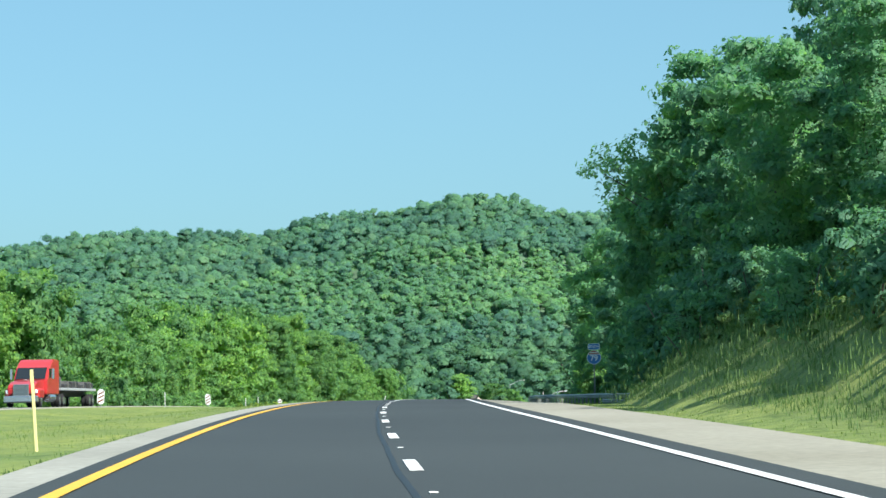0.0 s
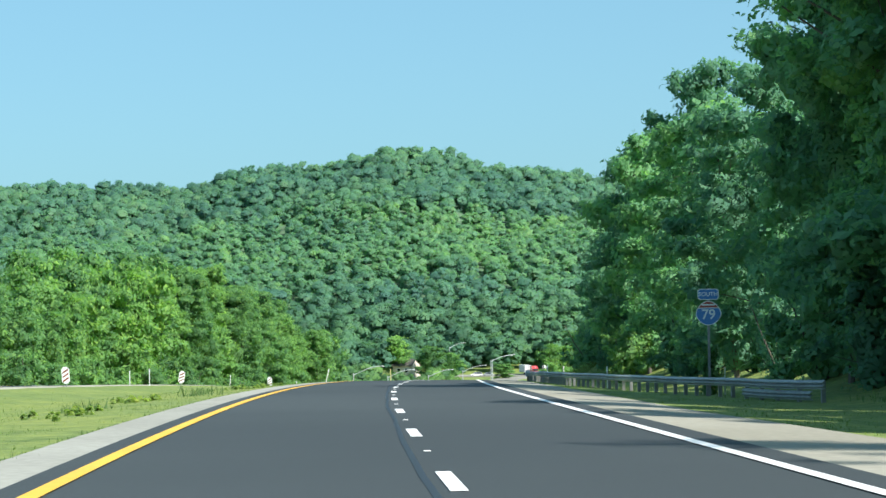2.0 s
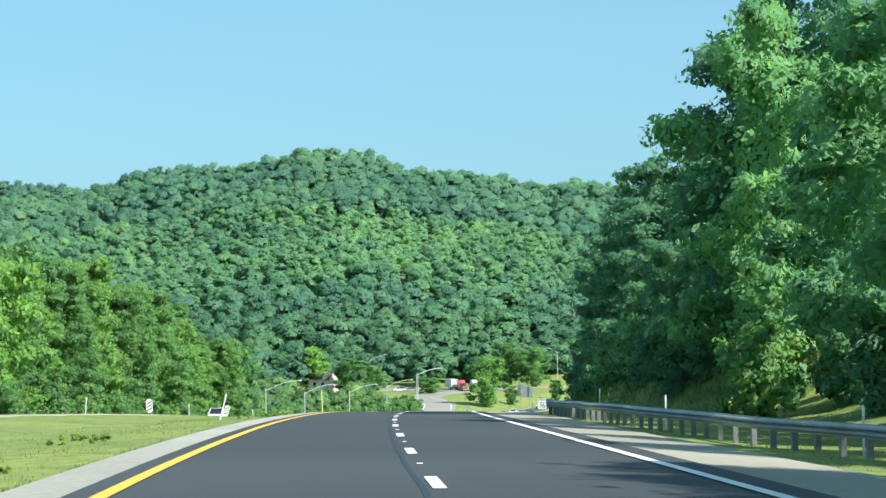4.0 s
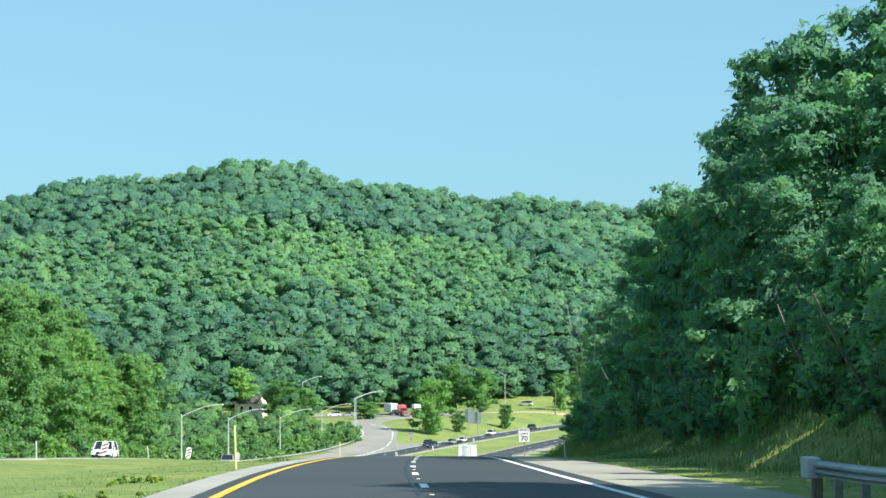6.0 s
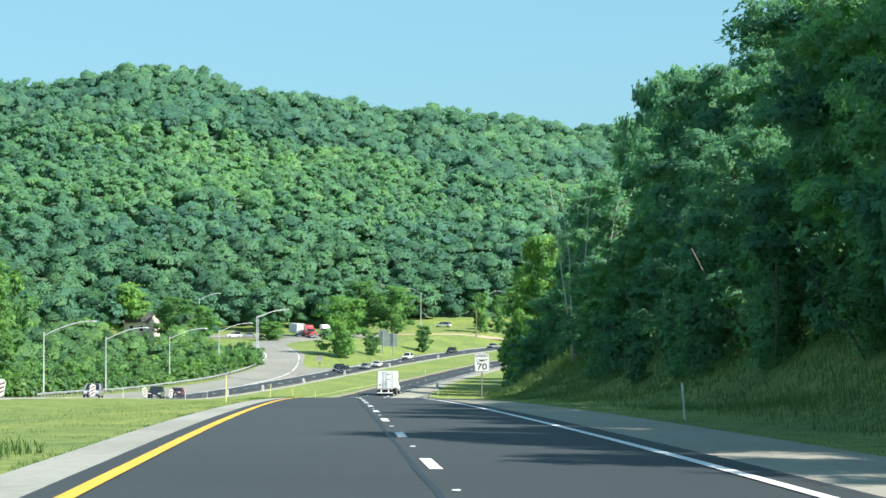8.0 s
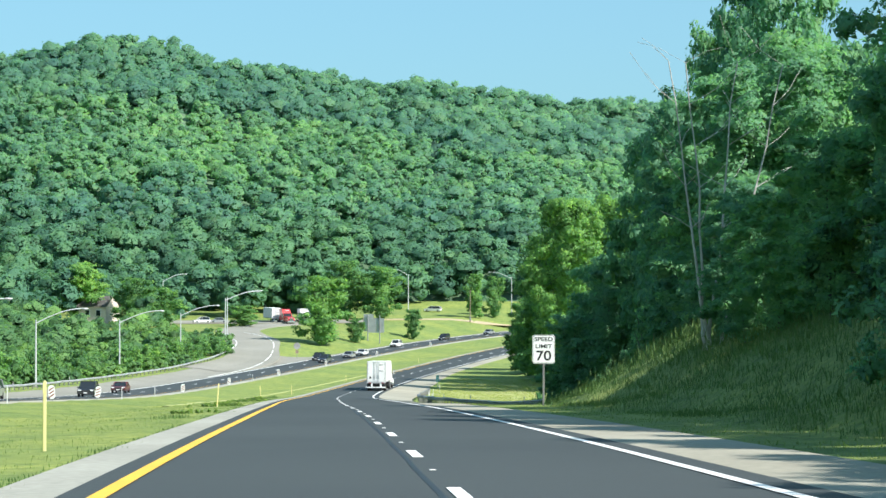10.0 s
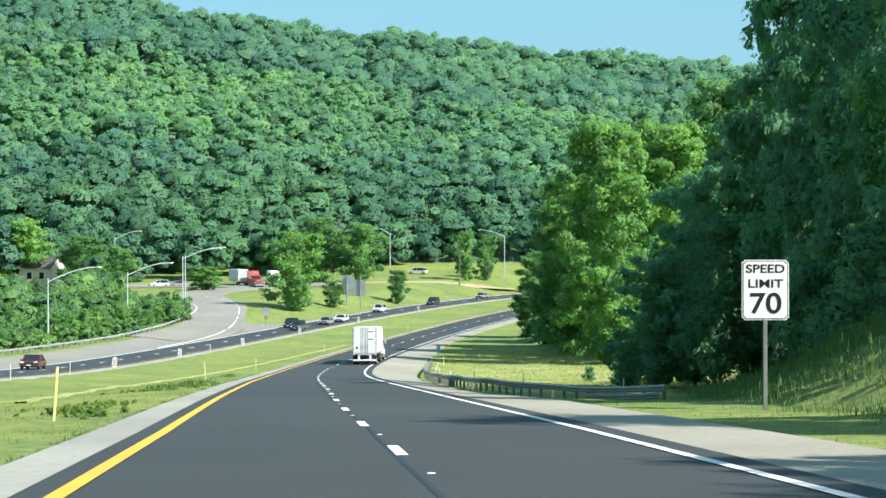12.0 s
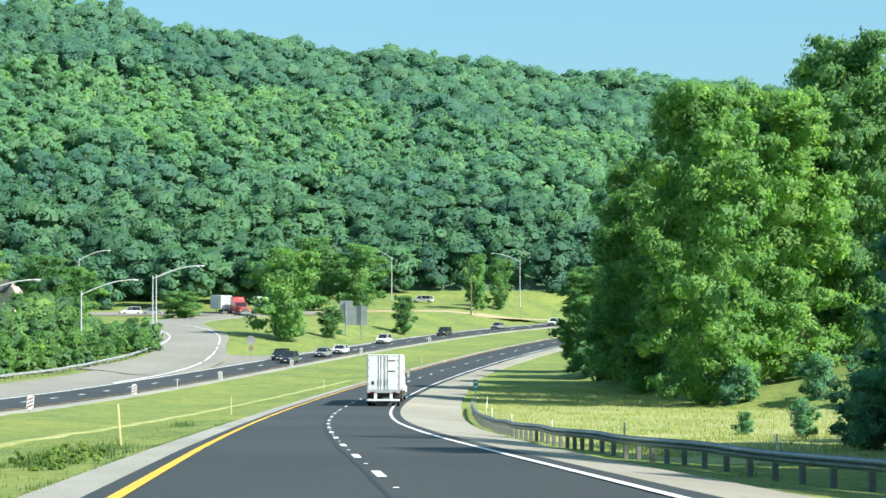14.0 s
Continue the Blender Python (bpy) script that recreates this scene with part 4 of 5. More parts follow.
YL = "thin yellow plastic delineator post in the median grass"
for s, n, tall, yel, tilt in ((38, -6.4, 1.5, True, -3), (220, -21.6, 1.3, False, 0), (215, -7.6, 1.15, False, 14), (258, -5.9, 1.5, True, -2), (350, -6.5, 1.3, True, 0), (420, -6.8, 1.25, True, 4), (502, -6.9, 1.35, True, -4),
                              (575, -7.0, 1.2, True, 0), (652, -6.6, 1.1, True, 0), (735, -6.8, 1.1, True, 0), (112, -22.0, 1.2, False, 0), (168, -21.6, 1.2, False, 0), (212, -21.6, 1.1, False, 0), (262, -22.0, 1.2, False, 5), (305, -21.6, 1.1, False, 0),
                              (350, -21.5, 1.1, False, -8), (446, -21.5, 1.1, False, 0), (520, -21.6, 1.2, False, 0), (552, -21.6, 1.2, False, 0), (648, -21.5, 1.2, False, 0), (760, -21.6, 1.1, False, 0),
                              (148, 13.6, 1.15, False, 0), (172, 10.6, 1.15, False, 0), (196, 9.4, 1.15, False, 0), (214, 8.8, 1.3, False, 0), (306, 8.5, 1.05, False, -5), (472, 14.6, 1.1, False, 0), (489, 11.6, 1.1, False, 0), (506, 10.2, 1.1, False, 0), (524, 9.8, 1.0, False, 0),
                              (548, 10.2, 1.0, False, 0), (572, 10.6, 1.0, False, 0), (592, 11.0, 1.0, False, 0), (612, 11.4, 1.0, False, 0), (530, -43.0, 1.0, False, 0), (578, -43.2, 1.0, False, 0), (614, -43.4, 1.0, False, 0), (650, -43.8, 1.0, False, 0), (682, -44.4, 1.0, False, 0)):
    delineator(s, n, tall, yel, tilt, YL if yel else "thin white plastic delineator post in the grass")


def striped_marker(s, n, tilt):
    """A white hazard panel with slanting stripes on a short post, facing the oncoming lanes."""
    root = empty("hazard_marker", ground_pose(s, n) @ pose(0, 0, 0, 0, tilt, 0))
    w, h0, h1 = 0.24, 0.22, 1.25
    part("post", boxes(((-0.03, 0.0, -0.3), (0.03, 0.05, 1.1)), bevel=0.006), GALV, root)
    bm = bmesh.new()
    box(bm, (-w, -0.03, h0), (w, 0.0, h1))
    bmesh.ops.bevel(bm, geom=[e for e in bm.edges if abs(e.verts[0].co.x - e.verts[1].co.x) < 1e-4 and abs(e.verts[0].co.z - e.verts[1].co.z) < 1e-4], offset=0.1, segments=3, affect="EDGES")
    panel = part("panel", bm, SIGN_WHITE, root, "white panel with rounded corners")
    for z in (0.30, 0.56, 0.82):
        bm = bmesh.new()
        vs = [bm.verts.new(c) for c in ((-w + 0.05, -0.034, z), (w - 0.05, -0.034, z + 0.22), (w - 0.05, -0.034, z + 0.33), (-w + 0.05, -0.034, z + 0.11))]
        bm.faces.new(vs)
        bmesh.ops.solidify(bm, geom=bm.faces[:], thickness=0.003)
        part("stripe", bm, STRIPE, panel)
    tagged(root, "white hazard panel with slanting red-brown stripes on a short post", "road marker", "hazard panels along the opposite lanes")


for s, tilt in ((142, 3), (190, -4), (234, 8), (285, -3), (328, 14), (375, 10), (422, 3), (469, -4), (499, 9), (580, 7), (626, 3), (673, -5), (715, 2), (760, 0), (806, 0)):
    striped_marker(s, -21.6, tilt)


def text_part(body, size, material, parent, x, z, y=-0.02, stretch=1.0):
    c = bpy.data.curves.new("lettering", "FONT")
    c.body, c.size, c.align_x, c.align_y, c.extrude, c.offset = body, size, "CENTER", "CENTER", 0.003, size * 0.014
    tmp = bpy.data.objects.new("lettering", c)
    scene.collection.objects.link(tmp)
    bpy.context.view_layer.update()
    me = bpy.data.meshes.new_from_object(tmp.evaluated_get(bpy.context.evaluated_depsgraph_get()))
    bpy.data.objects.remove(tmp)
    me.materials.clear()
    me.materials.append(material)
    o = new("lettering", me)
    o.parent = parent
    o.matrix_basis = Matrix.Translation((x, y, z)) @ Euler((radians(90), 0, 0)).to_matrix().to_4x4() @ Matrix.Diagonal((stretch, 1, 1, 1))
    return o


def plate(w, z0, z1, y=0.0, round_by=0.05, thick=0.006):
    bm = bmesh.new()
    box(bm, (-w / 2, y - thick, z0), (w / 2, y, z1))
    bmesh.ops.bevel(bm, geom=[e for e in bm.edges if abs(e.verts[0].co.x - e.verts[1].co.x) < 1e-4 and abs(e.verts[0].co.z - e.verts[1].co.z) < 1e-4], offset=round_by, segments=3, affect="EDGES")
    return bm


# speed limit sign
root = empty("speed_limit_sign", ground_pose(428, 11.3, -3) @ pose(0, 0, 0.28) @ Matrix.Scale(1.25, 4))
part("post", boxes(((-0.045, 0.0, -1.3), (0.045, 0.06, 2.9)), bevel=0.008), DULL_STEEL, root)
face = part("panel", plate(1.02, 1.72, 3.02), SIGN_WHITE, root, "white panel")
part("border", plate(0.98, 1.74, 3.0, -0.007, 0.05, 0.004), BLACK_INK, face, "thin black border")
part("field", plate(0.945, 1.7575, 2.9825, -0.012, 0.045, 0.004), SIGN_WHITE, face)
text_part("SPEED", 0.25, BLACK_INK, face, 0, 2.82, -0.02, 1.25)
text_part("LIMIT", 0.25, BLACK_INK, face, 0, 2.5, -0.02, 1.3)
text_part("70", 0.62, BLACK_INK, face, 0, 2.06, -0.02, 1.15)
tagged(root, "white speed limit sign with black lettering on a steel post", "road sign")

x, y = along(147.5, 12.85)
plant("shrub", SHRUB_BRIGHT[1], x, y, 0.5, 1.0, "sunlit climbing plant grown up round a sign post", "shrub", "", 0.15, 0.6)
# interstate route marker
root = empty("route_sign", ground_pose(146.3, 12.75, -4) @ pose(0, 0, -0.25) @ Matrix.Scale(1.12, 4))
part("post", boxes(((-0.045, 0.0, -0.4), (0.045, 0.06, 4.1)), bevel=0.008), DULL_STEEL, root)
top = part("direction_plate", plate(0.76, 3.68, 4.08), SIGN_WHITE, root, "white-edged plate")
face = part("blue_field", plate(0.71, 3.705, 4.055, -0.008), SIGN_BLUE, top, "blue field")
text_part("SOUTH", 0.21, SIGN_WHITE, top, 0, 3.88, -0.024)


def shield(k, z, y, material, parent, name, lo=-9.0, hi=9.0):
    """The outline of a route shield, k metres wide, cut between two heights."""
    pts = []
    for i in range(40):
        a = 2 * math.pi * i / 40
        x, zz = math.cos(a), math.sin(a)
        wide = 0.5 * (1.0 - 0.10 * max(zz, 0) - 0.12 * max(-zz, 0) ** 2)
        px, pz = x * wide * k, zz * 0.48 * k - 0.03 * k * abs(x) * (zz > 0)
        pts.append((px, min(max(pz, lo), hi)))
    bm = bmesh.new()
    f = bm.faces.new([bm.verts.new((px, y, z + pz)) for px, pz in pts[::-1]])
    ex = bmesh.ops.extrude_face_region(bm, geom=[f])
    bmesh.ops.translate(bm, verts=[v for v in ex["geom"] if isinstance(v, bmesh.types.BMVert)], vec=(0, 0.005, 0))
    bmesh.ops.recalc_face_normals(bm, faces=bm.faces[:])
    return part(name, bm, material, parent)


sh = shield(0.93, 3.2, -0.006, SIGN_WHITE, root, "shield")
shield(0.87, 3.2, -0.012, SIGN_BLUE, sh, "blue_field", hi=0.17)
shield(0.87, 3.2, -0.014, SIGN_RED, sh, "red_band", lo=0.2)
text_part("79", 0.5, SIGN_WHITE, sh, 0, 3.14, -0.022)
part("band_lettering", boxes(((-0.24, -0.02, 3.475), (0.24, -0.016, 3.525))), SIGN_WHITE, sh)
tagged(root, "blue and red interstate shield with direction plate on steel post", "road sign")

# small green marker behind the gravel shoulder
root = empty("milepost", ground_pose(630, 10.2, -4))
part("post", boxes(((-0.035, 0, -0.3), (0.035, 0.04, 1.9)), bevel=0.006), WHITE_PLASTIC, root)
face = part("panel", plate(0.42, 0.95, 1.95, -0.004, 0.03), SIGN_GREEN, root, "blue-green panel")
part("bar", boxes(((-0.13, -0.014, 1.62), (0.13, -0.011, 1.76))), SIGN_WHITE, face)
part("bar", boxes(((-0.13, -0.014, 1.2), (0.13, -0.011, 1.34))), SIGN_WHITE, face)
tagged(root, "small blue-green milepost panel on a white post", "milepost")

# the backs of the large sign that faces the other way
root = empty("highway_sign", ground_pose(815, -39.6, 0))
for x in (-1.1, 2.0):
    part("post", boxes(((x - 0.11, -0.1, -0.5), (x + 0.11, 0.1, 6.7)), bevel=0.02), GALV, root)
bk = part("panel", plate(2.6, 2.6, 6.9, 0.18, 0.12, 0.03), SIGN_BACK, root, "bare aluminium back")
bk.location.x = -1.0
bk = part("panel", plate(4.2, 2.3, 5.9, 0.14, 0.12, 0.03), SIGN_BACK, root, "bare aluminium back")
bk.location.x = 1.0
tagged(root, "large highway sign seen from its bare grey back on two posts", "road sign")

# small sign at the end of the ramp, seen from behind
root = empty("ramp_sign", pose(29.5, 752, ground_z(29.5, 752), 0, 0, 8))
part("post", boxes(((-0.05, 0, -0.3), (0.05, 0.06, 3.3)), bevel=0.01), DULL_STEEL, root)
bm = bmesh.new()
rod(bm, (0, -0.02, 2.8), (0, -0.008, 2.8), 0.75, None, 8)
part("octagon", bm, DULL_STEEL, root, "bare grey back of an eight-sided plate")
part("plate", plate(0.7, 1.2, 1.9, -0.01), WOOD_POST, root, "brownish lower plate")
tagged(root, "eight-sided sign seen from its grey back beside the ramp", "road sign")


# ---- lamps ----
LAMP_PAINT = mottled("pale_grey_paint", (0.44, 0.47, 0.47), (0.54, 0.57, 0.57), 0.5, 0.6, 5.0, (0.85, 0.85, 0.85), 0.65, 0.0)

def lamp(x, y, tall, reach, turn, rise=2.0, label="tall galvanised street lamp with a long curved arm"):
    root = empty("street_lamp", pose(x, y, ground_z(x, y), 0, 0, turn))
    part("base", boxes(((-0.3, -0.3, -0.4), (0.3, 0.3, 0.15)), bevel=0.03), RAMP_GREY, root, "concrete foot")
    part("pole", rod(bmesh.new(), (0, 0, 0), (0, 0, tall + 0.5), 0.15, 0.09, 12), LAMP_PAINT, root)
    bm = bmesh.new()
    last = (0, 0, tall)
    for i in range(1, 9):
        f = i / 8
        nxt = (reach * f, 0, tall + rise * math.sin(f * math.pi / 2))
        rod(bm, last, nxt, 0.08, 0.07, 8)
        last = nxt
    part("arm", bm, LAMP_PAINT, root)
    bm = bmesh.new()
    x0, z0 = last[0], last[2]
    bmesh.ops.create_uvsphere(bm, u_segments=10, v_segments=6, radius=1.0, matrix=Matrix.LocRotScale((x0 + 0.35, 0, z0), None, (0.55, 0.22, 0.13)))
    head_ = part("luminaire", bm, SIGN_BACK, root, "grey cobra-head luminaire")
    bm = bmesh.new()
    bmesh.ops.create_uvsphere(bm, u_segments=10, v_segments=6, radius=1.0, matrix=Matrix.LocRotScale((x0 + 0.45, 0, z0 - 0.07), None, (0.3, 0.16, 0.12)))
    part("lens", bm, WHITE_PLASTIC, head_, "pale lens")
    tagged(root, label, "street lamp", "street lamps")


for x, y, tall, reach, turn in ((-23.7, 545, 8.6, 6.5, 4), (-16.9, 600, 8.8, 6.3, 5), (-6.5, 660, 9.0, 6.6, 6), (4.3, 715, 9.0, 6.8, 6), (14.8, 770, 10.4, 6.8, 4), (15.5, 778, 10.4, 7.2, 4),
                                (33.2, 948, 10.5, 5.5, 20), (77.2, 945, 10.6, 4.2, 170), (108, 935, 11.5, 6.5, 172), (1.4, 862, 12.0, 5.6, 8), (124, 930, 9.0, 3.0, 185)):
    lamp(x, y, tall, reach, turn)


# ---- vehicles ----
TRAILER_WHITE = mottled("white_trailer_skin", (0.70, 0.72, 0.71), (0.78, 0.79, 0.78), 0.4, 0.5, 3.0, (0.86, 0.86, 0.85), 0.62, 0.0)
CHROME = plain("dull_chrome", (0.6, 0.61, 0.62), 0.25, 0.9)
GLASS = plain("dark_glass", (0.02, 0.025, 0.03), 0.08)
RED_LAMP = plain("red_lens", (0.28, 0.03, 0.03), 0.3)
HEADLAMP = plain("clear_lens", (0.75, 0.77, 0.78), 0.15)
RED_PAINT = plain("red_truck_paint", (0.50, 0.035, 0.035), 0.3, 0.0, 0.6)
DARK_STEEL = plain("dark_frame_steel", (0.045, 0.045, 0.047), 0.6, 0.3)
GREY_PAD = mottled("grey_tarpaulin", (0.10, 0.10, 0.10), (0.17, 0.17, 0.16), 0.8, 0.8, 4.0)
TEAL_PAINT = plain("teal_truck_paint", (0.10, 0.30, 0.33), 0.35, 0.0, 0.5)


def wheel(parent, x, y, r=0.5, wide=0.28, rim=CHROME):
    bm = bmesh.new()
    rod(bm, (x - wide / 2, y, r), (x + wide / 2, y, r), r, None, 18)
    bmesh.ops.bevel(bm, geom=[e for e in bm.edges if abs(e.verts[0].co.x - e.verts[1].co.x) < 1e-4], offset=r * 0.12, segments=2, affect="EDGES")
    tyre = part("wheel", bm, BLACK, parent)
    bm = bmesh.new()
    rod(bm, (x - wide / 2 - 0.012, y, r), (x + wide / 2 + 0.012, y, r), r * 0.56, None, 14)
    part("rim", bm, rim, tyre)


def box_trailer(m, long=16.0):
    """A dry van trailer, rear at y = 0, running ahead along +y."""
    root = empty("semi_trailer", m)
    hw, z0, z1 = 1.3, 1.2, 4.1
    part("body", boxes(((-hw, 0.06, z0), (hw, long, z1)), bevel=0.03), TRAILER_WHITE, root, "white box body")
    for sx in (-1, 1):
        a, b = sorted((sx * 0.02, sx * (hw - 0.09)))
        door = part("door", boxes(((a, -0.01, z0 + 0.12), (b, 0.055, z1 - 0.1)), bevel=0.012), TRAILER_WHITE, root)
        for xx in (0.16, 0.36):
            bm = rod(bmesh.new(), (sx * xx, -0.04, z0 + 0.06), (sx * xx, -0.04, z1 - 0.06), 0.022, None, 6)
            rodp = part("lock_rod", bm, SIGN_BACK, door, "steel locking bar")
            part("handle", boxes(((sx * xx - 0.03, -0.075, z0 + 0.5), (sx * xx + 0.03, -0.045, z0 + 0.95)), bevel=0.008), GALV, rodp)
        for z in (z0 + 0.5, z0 + 1.15, z0 + 1.8, z0 + 2.4):
            part("hinge", boxes(((sx * (hw - 0.14) - 0.06, -0.03, z), (sx * (hw - 0.14) + 0.06, 0.0, z + 0.08)), bevel=0.006), GALV, door)
        a, b = sorted((sx * (hw - 0.08), sx * hw))
        part("corner_post", boxes(((a, -0.03, z0), (b, 0.06, z1)), bevel=0.01), GALV, root, "ribbed steel corner post")
        part("mud_flap", boxes(((sx * 0.98 - 0.3, 0.35, 0.28), (sx * 0.98 + 0.3, 0.38, 1.05)), bevel=0.005), BLACK, root)
        part("tail_lamp", boxes(((sx * 0.85 - 0.16, -0.05, 1.06), (sx * 0.85 + 0.16, 0.0, 1.16)), bevel=0.01), RED_LAMP, root)
    part("header", boxes(((-hw, -0.03, z1 - 0.1), (hw, 0.06, z1)), bevel=0.01), TRAILER_WHITE, root)
    part("sill", boxes(((-hw, -0.04, z0 - 0.14), (hw, 0.1, z0 + 0.1)), bevel=0.015), SIGN_BACK, root)
    for x in (-0.62, 0.62):
        part("bumper_strut", boxes(((x - 0.12, 0.0, 0.5), (x + 0.12, 0.1, z0 - 0.1)), bevel=0.01), TRAILER_WHITE, root)
    part("bumper", boxes(((-hw, -0.05, 0.42), (hw, 0.08, 0.58)), bevel=0.015), TRAILER_WHITE, root, "white rear guard bar")
    for x, z, w in ((0.62, 3.55, 0.55), (0.62, 2.72, 0.6)):
        part("bar", boxes(((x - w / 2, -0.022, z), (x + w / 2, -0.016, z + 0.1))), DARK_STEEL, root, "dark line of writing")
    part("emblem", boxes(((-0.95, -0.022, 1.72), (-0.72, -0.016, 1.98)), bevel=0.002), DARK_STEEL, root, "small dark mark")
    for sx in (-1, 1):
        for y in np.linspace(1.2, long - 0.4, 14):
            part("rib", boxes(((min(sx * hw, sx * (hw + 0.012)), y - 0.02, z0 + 0.15), (max(sx * hw, sx * (hw + 0.012)), y + 0.02, z1 - 0.12))), TRAILER_WHITE, root)
        part("side_rail", boxes(((min(sx * hw, sx * (hw + 0.02)), 0.06, z0), (max(sx * hw, sx * (hw + 0.02)), long, z0 + 0.14)), bevel=0.004), GALV, root)
    part("axle_frame", boxes(((-0.5, 0.6, 0.7), (0.5, 4.2, 1.15)), bevel=0.03), DARK_STEEL, root)
    for y in (1.2, 2.45):
        for x in (-1.12, -0.8, 0.8, 1.12):
            wheel(root, x, y, 0.5, 0.27)
    for sx in (-1, 1):
        part("landing_leg", boxes(((sx * 0.55 - 0.06, long - 3.2, 0.3), (sx * 0.55 + 0.06, long - 3.05, 1.2)), bevel=0.01), DARK_STEEL, root)
    return root


def tractor(m, paint, label, mark=True, roof=4.0):
    """A long-nosed tractor, front bumper at y = 0, body behind along -y."""
    root = empty("tractor_unit", m)
    side = [(-1.7, 1.05), (-1.75, 1.5), (-1.9, 1.62), (-3.35, 1.95), (-4.15, 2.95), (-4.6, 3.15), (-5.1, 3.9), (-7.4, 3.95), (-7.4, 1.0)]
    hood = [(-0.35, 0.95), (-0.3, 1.35), (-0.5, 1.6), (-1.3, 1.82), (-3.3, 2.0), (-3.3, 0.95)]
    bm = prism(hood, -0.95, 0.95)
    bmesh.ops.bevel(bm, geom=bm.edges[:], offset=0.06, segments=2, affect="EDGES")
    part("hood", bm, paint, root)
    cab = prism([(-3.2, 0.9), (-3.25, 1.98), (-4.05, 2.85), (-4.3, 2.95), (-5.0, roof - 0.15), (-5.4, roof), (-7.3, roof), (-7.3, 0.9)], -1.2, 1.2)
    bmesh.ops.bevel(cab, geom=cab.edges[:], offset=0.07, segments=2, affect="EDGES")
    body = part("cab", cab, paint, root)
    bm = prism([(-3.26, 2.02), (-3.30, 2.02), (-4.05, 2.82), (-4.01, 2.82)], -1.05, 1.05)
    ws = part("windscreen", bm, GLASS, body)
    ws.location = (0, 0.06, 0.02)
    for sx in (-1, 1):
        a, b = sorted((sx * 1.19, sx * 1.215))
        part("side_window", boxes(((a, -4.75, 2.1), (b, -3.95, 2.75)), bevel=0.004), GLASS, body)
        bm = boxes(((sx * 0.95 - 0.28, -2.3, 0.55), (sx * 0.95 + 0.28, -0.55, 1.35)), bevel=0.16)
        part("wing", bm, paint, root)
        part("headlamp", boxes(((sx * 0.92 - 0.2, -0.58, 0.98), (sx * 0.92 + 0.2, -0.42, 1.25)), bevel=0.04), HEADLAMP, root)
        part("mirror", boxes(((sx * 1.5 - 0.1, -3.9, 2.0), (sx * 1.5 + 0.1, -3.78, 2.75)), bevel=0.03), CHROME, root)
        part("fuel_tank", rod(bmesh.new(), (sx * 0.98, -3.9, 0.68), (sx * 0.98, -5.8, 0.68), 0.32, None, 14), CHROME, root)
    grille = part("grille", boxes(((-0.55, -0.34, 0.82), (0.55, -0.24, 1.62)), bevel=0.03), CHROME, root, "chrome-framed grille")
    for z in np.linspace(0.9, 1.52, 8):
        part("bar", boxes(((-0.49, -0.235, z), (0.49, -0.225, z + 0.045))), DARK_STEEL, grille)
    part("bumper", boxes(((-1.2, -0.6, 0.35), (1.2, -0.1, 0.82)), bevel=0.08), CHROME, root)
    if mark:
        part("nameplate", boxes(((-0.75, -4.86 + (4.0 - roof) * 0.25, roof - 0.5), (0.3, -4.79 + (4.0 - roof) * 0.25, roof - 0.36)), bevel=0.004), SIGN_WHITE, body, "white line of writing").rotation_euler = (0, 0, 0)
    part("frame", boxes(((-0.45, -9.2, 0.75), (0.45, -3.0, 1.05)), bevel=0.02), DARK_STEEL, root)
    for sx in (-1, 1):
        wheel(root, sx * 1.02, -1.45, 0.5, 0.3)
        for y in (-7.6, -8.85):
            wheel(root, sx * 1.05, y, 0.5, 0.3)
            wheel(root, sx * 0.72, y, 0.5, 0.28)
    tagged(root, label, "truck")
    return root


trailer = box_trailer(lie(597, 3.0))
tagged(trailer, "white dry van trailer rolling in the outer lane", "trailer")
tractor(lie(619.6, 3.0), TRAILER_WHITE, "white tractor unit hauling the van trailer")

# red tractor with a flatbed on the opposite lanes
RT = lie(142.5, -27.3, 0, 180)
red = tractor(RT, RED_PAINT, "red long-nosed tractor unit on the opposite lanes", roof=3.45)
part("emblem", boxes(((-0.12, -2.2, 1.93), (0.16, -1.7, 1.96)), bevel=0.006), SIGN_WHITE, red, "small white mark on the hood")
flat = empty("flatbed_trailer", RT @ pose(0, -7.9, 0))
part("deck", boxes(((-1.28, -13.0, 1.22), (1.28, 0, 1.42)), bevel=0.02), SIGN_BACK, flat, "pale worn deck")
part("beam", boxes(((-0.5, -12.6, 0.8), (0.5, -0.5, 1.22)), bevel=0.02), DARK_STEEL, flat)
part("headboard", boxes(((-1.2, -0.12, 1.42), (1.2, 0.0, 2.2)), bevel=0.02), GREY_PAD, flat)
for y in (-11.9, -10.6):
    for x in (-1.12, -0.8, 0.8, 1.12):
        wheel(flat, x, y, 0.5, 0.27)
for y in (-1.6, -4.4, -7.4, -10.2):
    part("load", boxes(((-1.15, y - 2.3, 1.42), (1.15, y, 1.8 + 0.1 * math.sin(y))), bevel=0.05), DARK_STEEL, flat, "dark folded tarpaulin")
    part("strap", boxes(((-1.2, y - 1.2, 1.42), (1.2, y - 1.1, 1.94)), bevel=0.01), GREY_PAD, flat)
tagged(flat, "flatbed trailer with a low dark load behind the red tractor", "trailer")


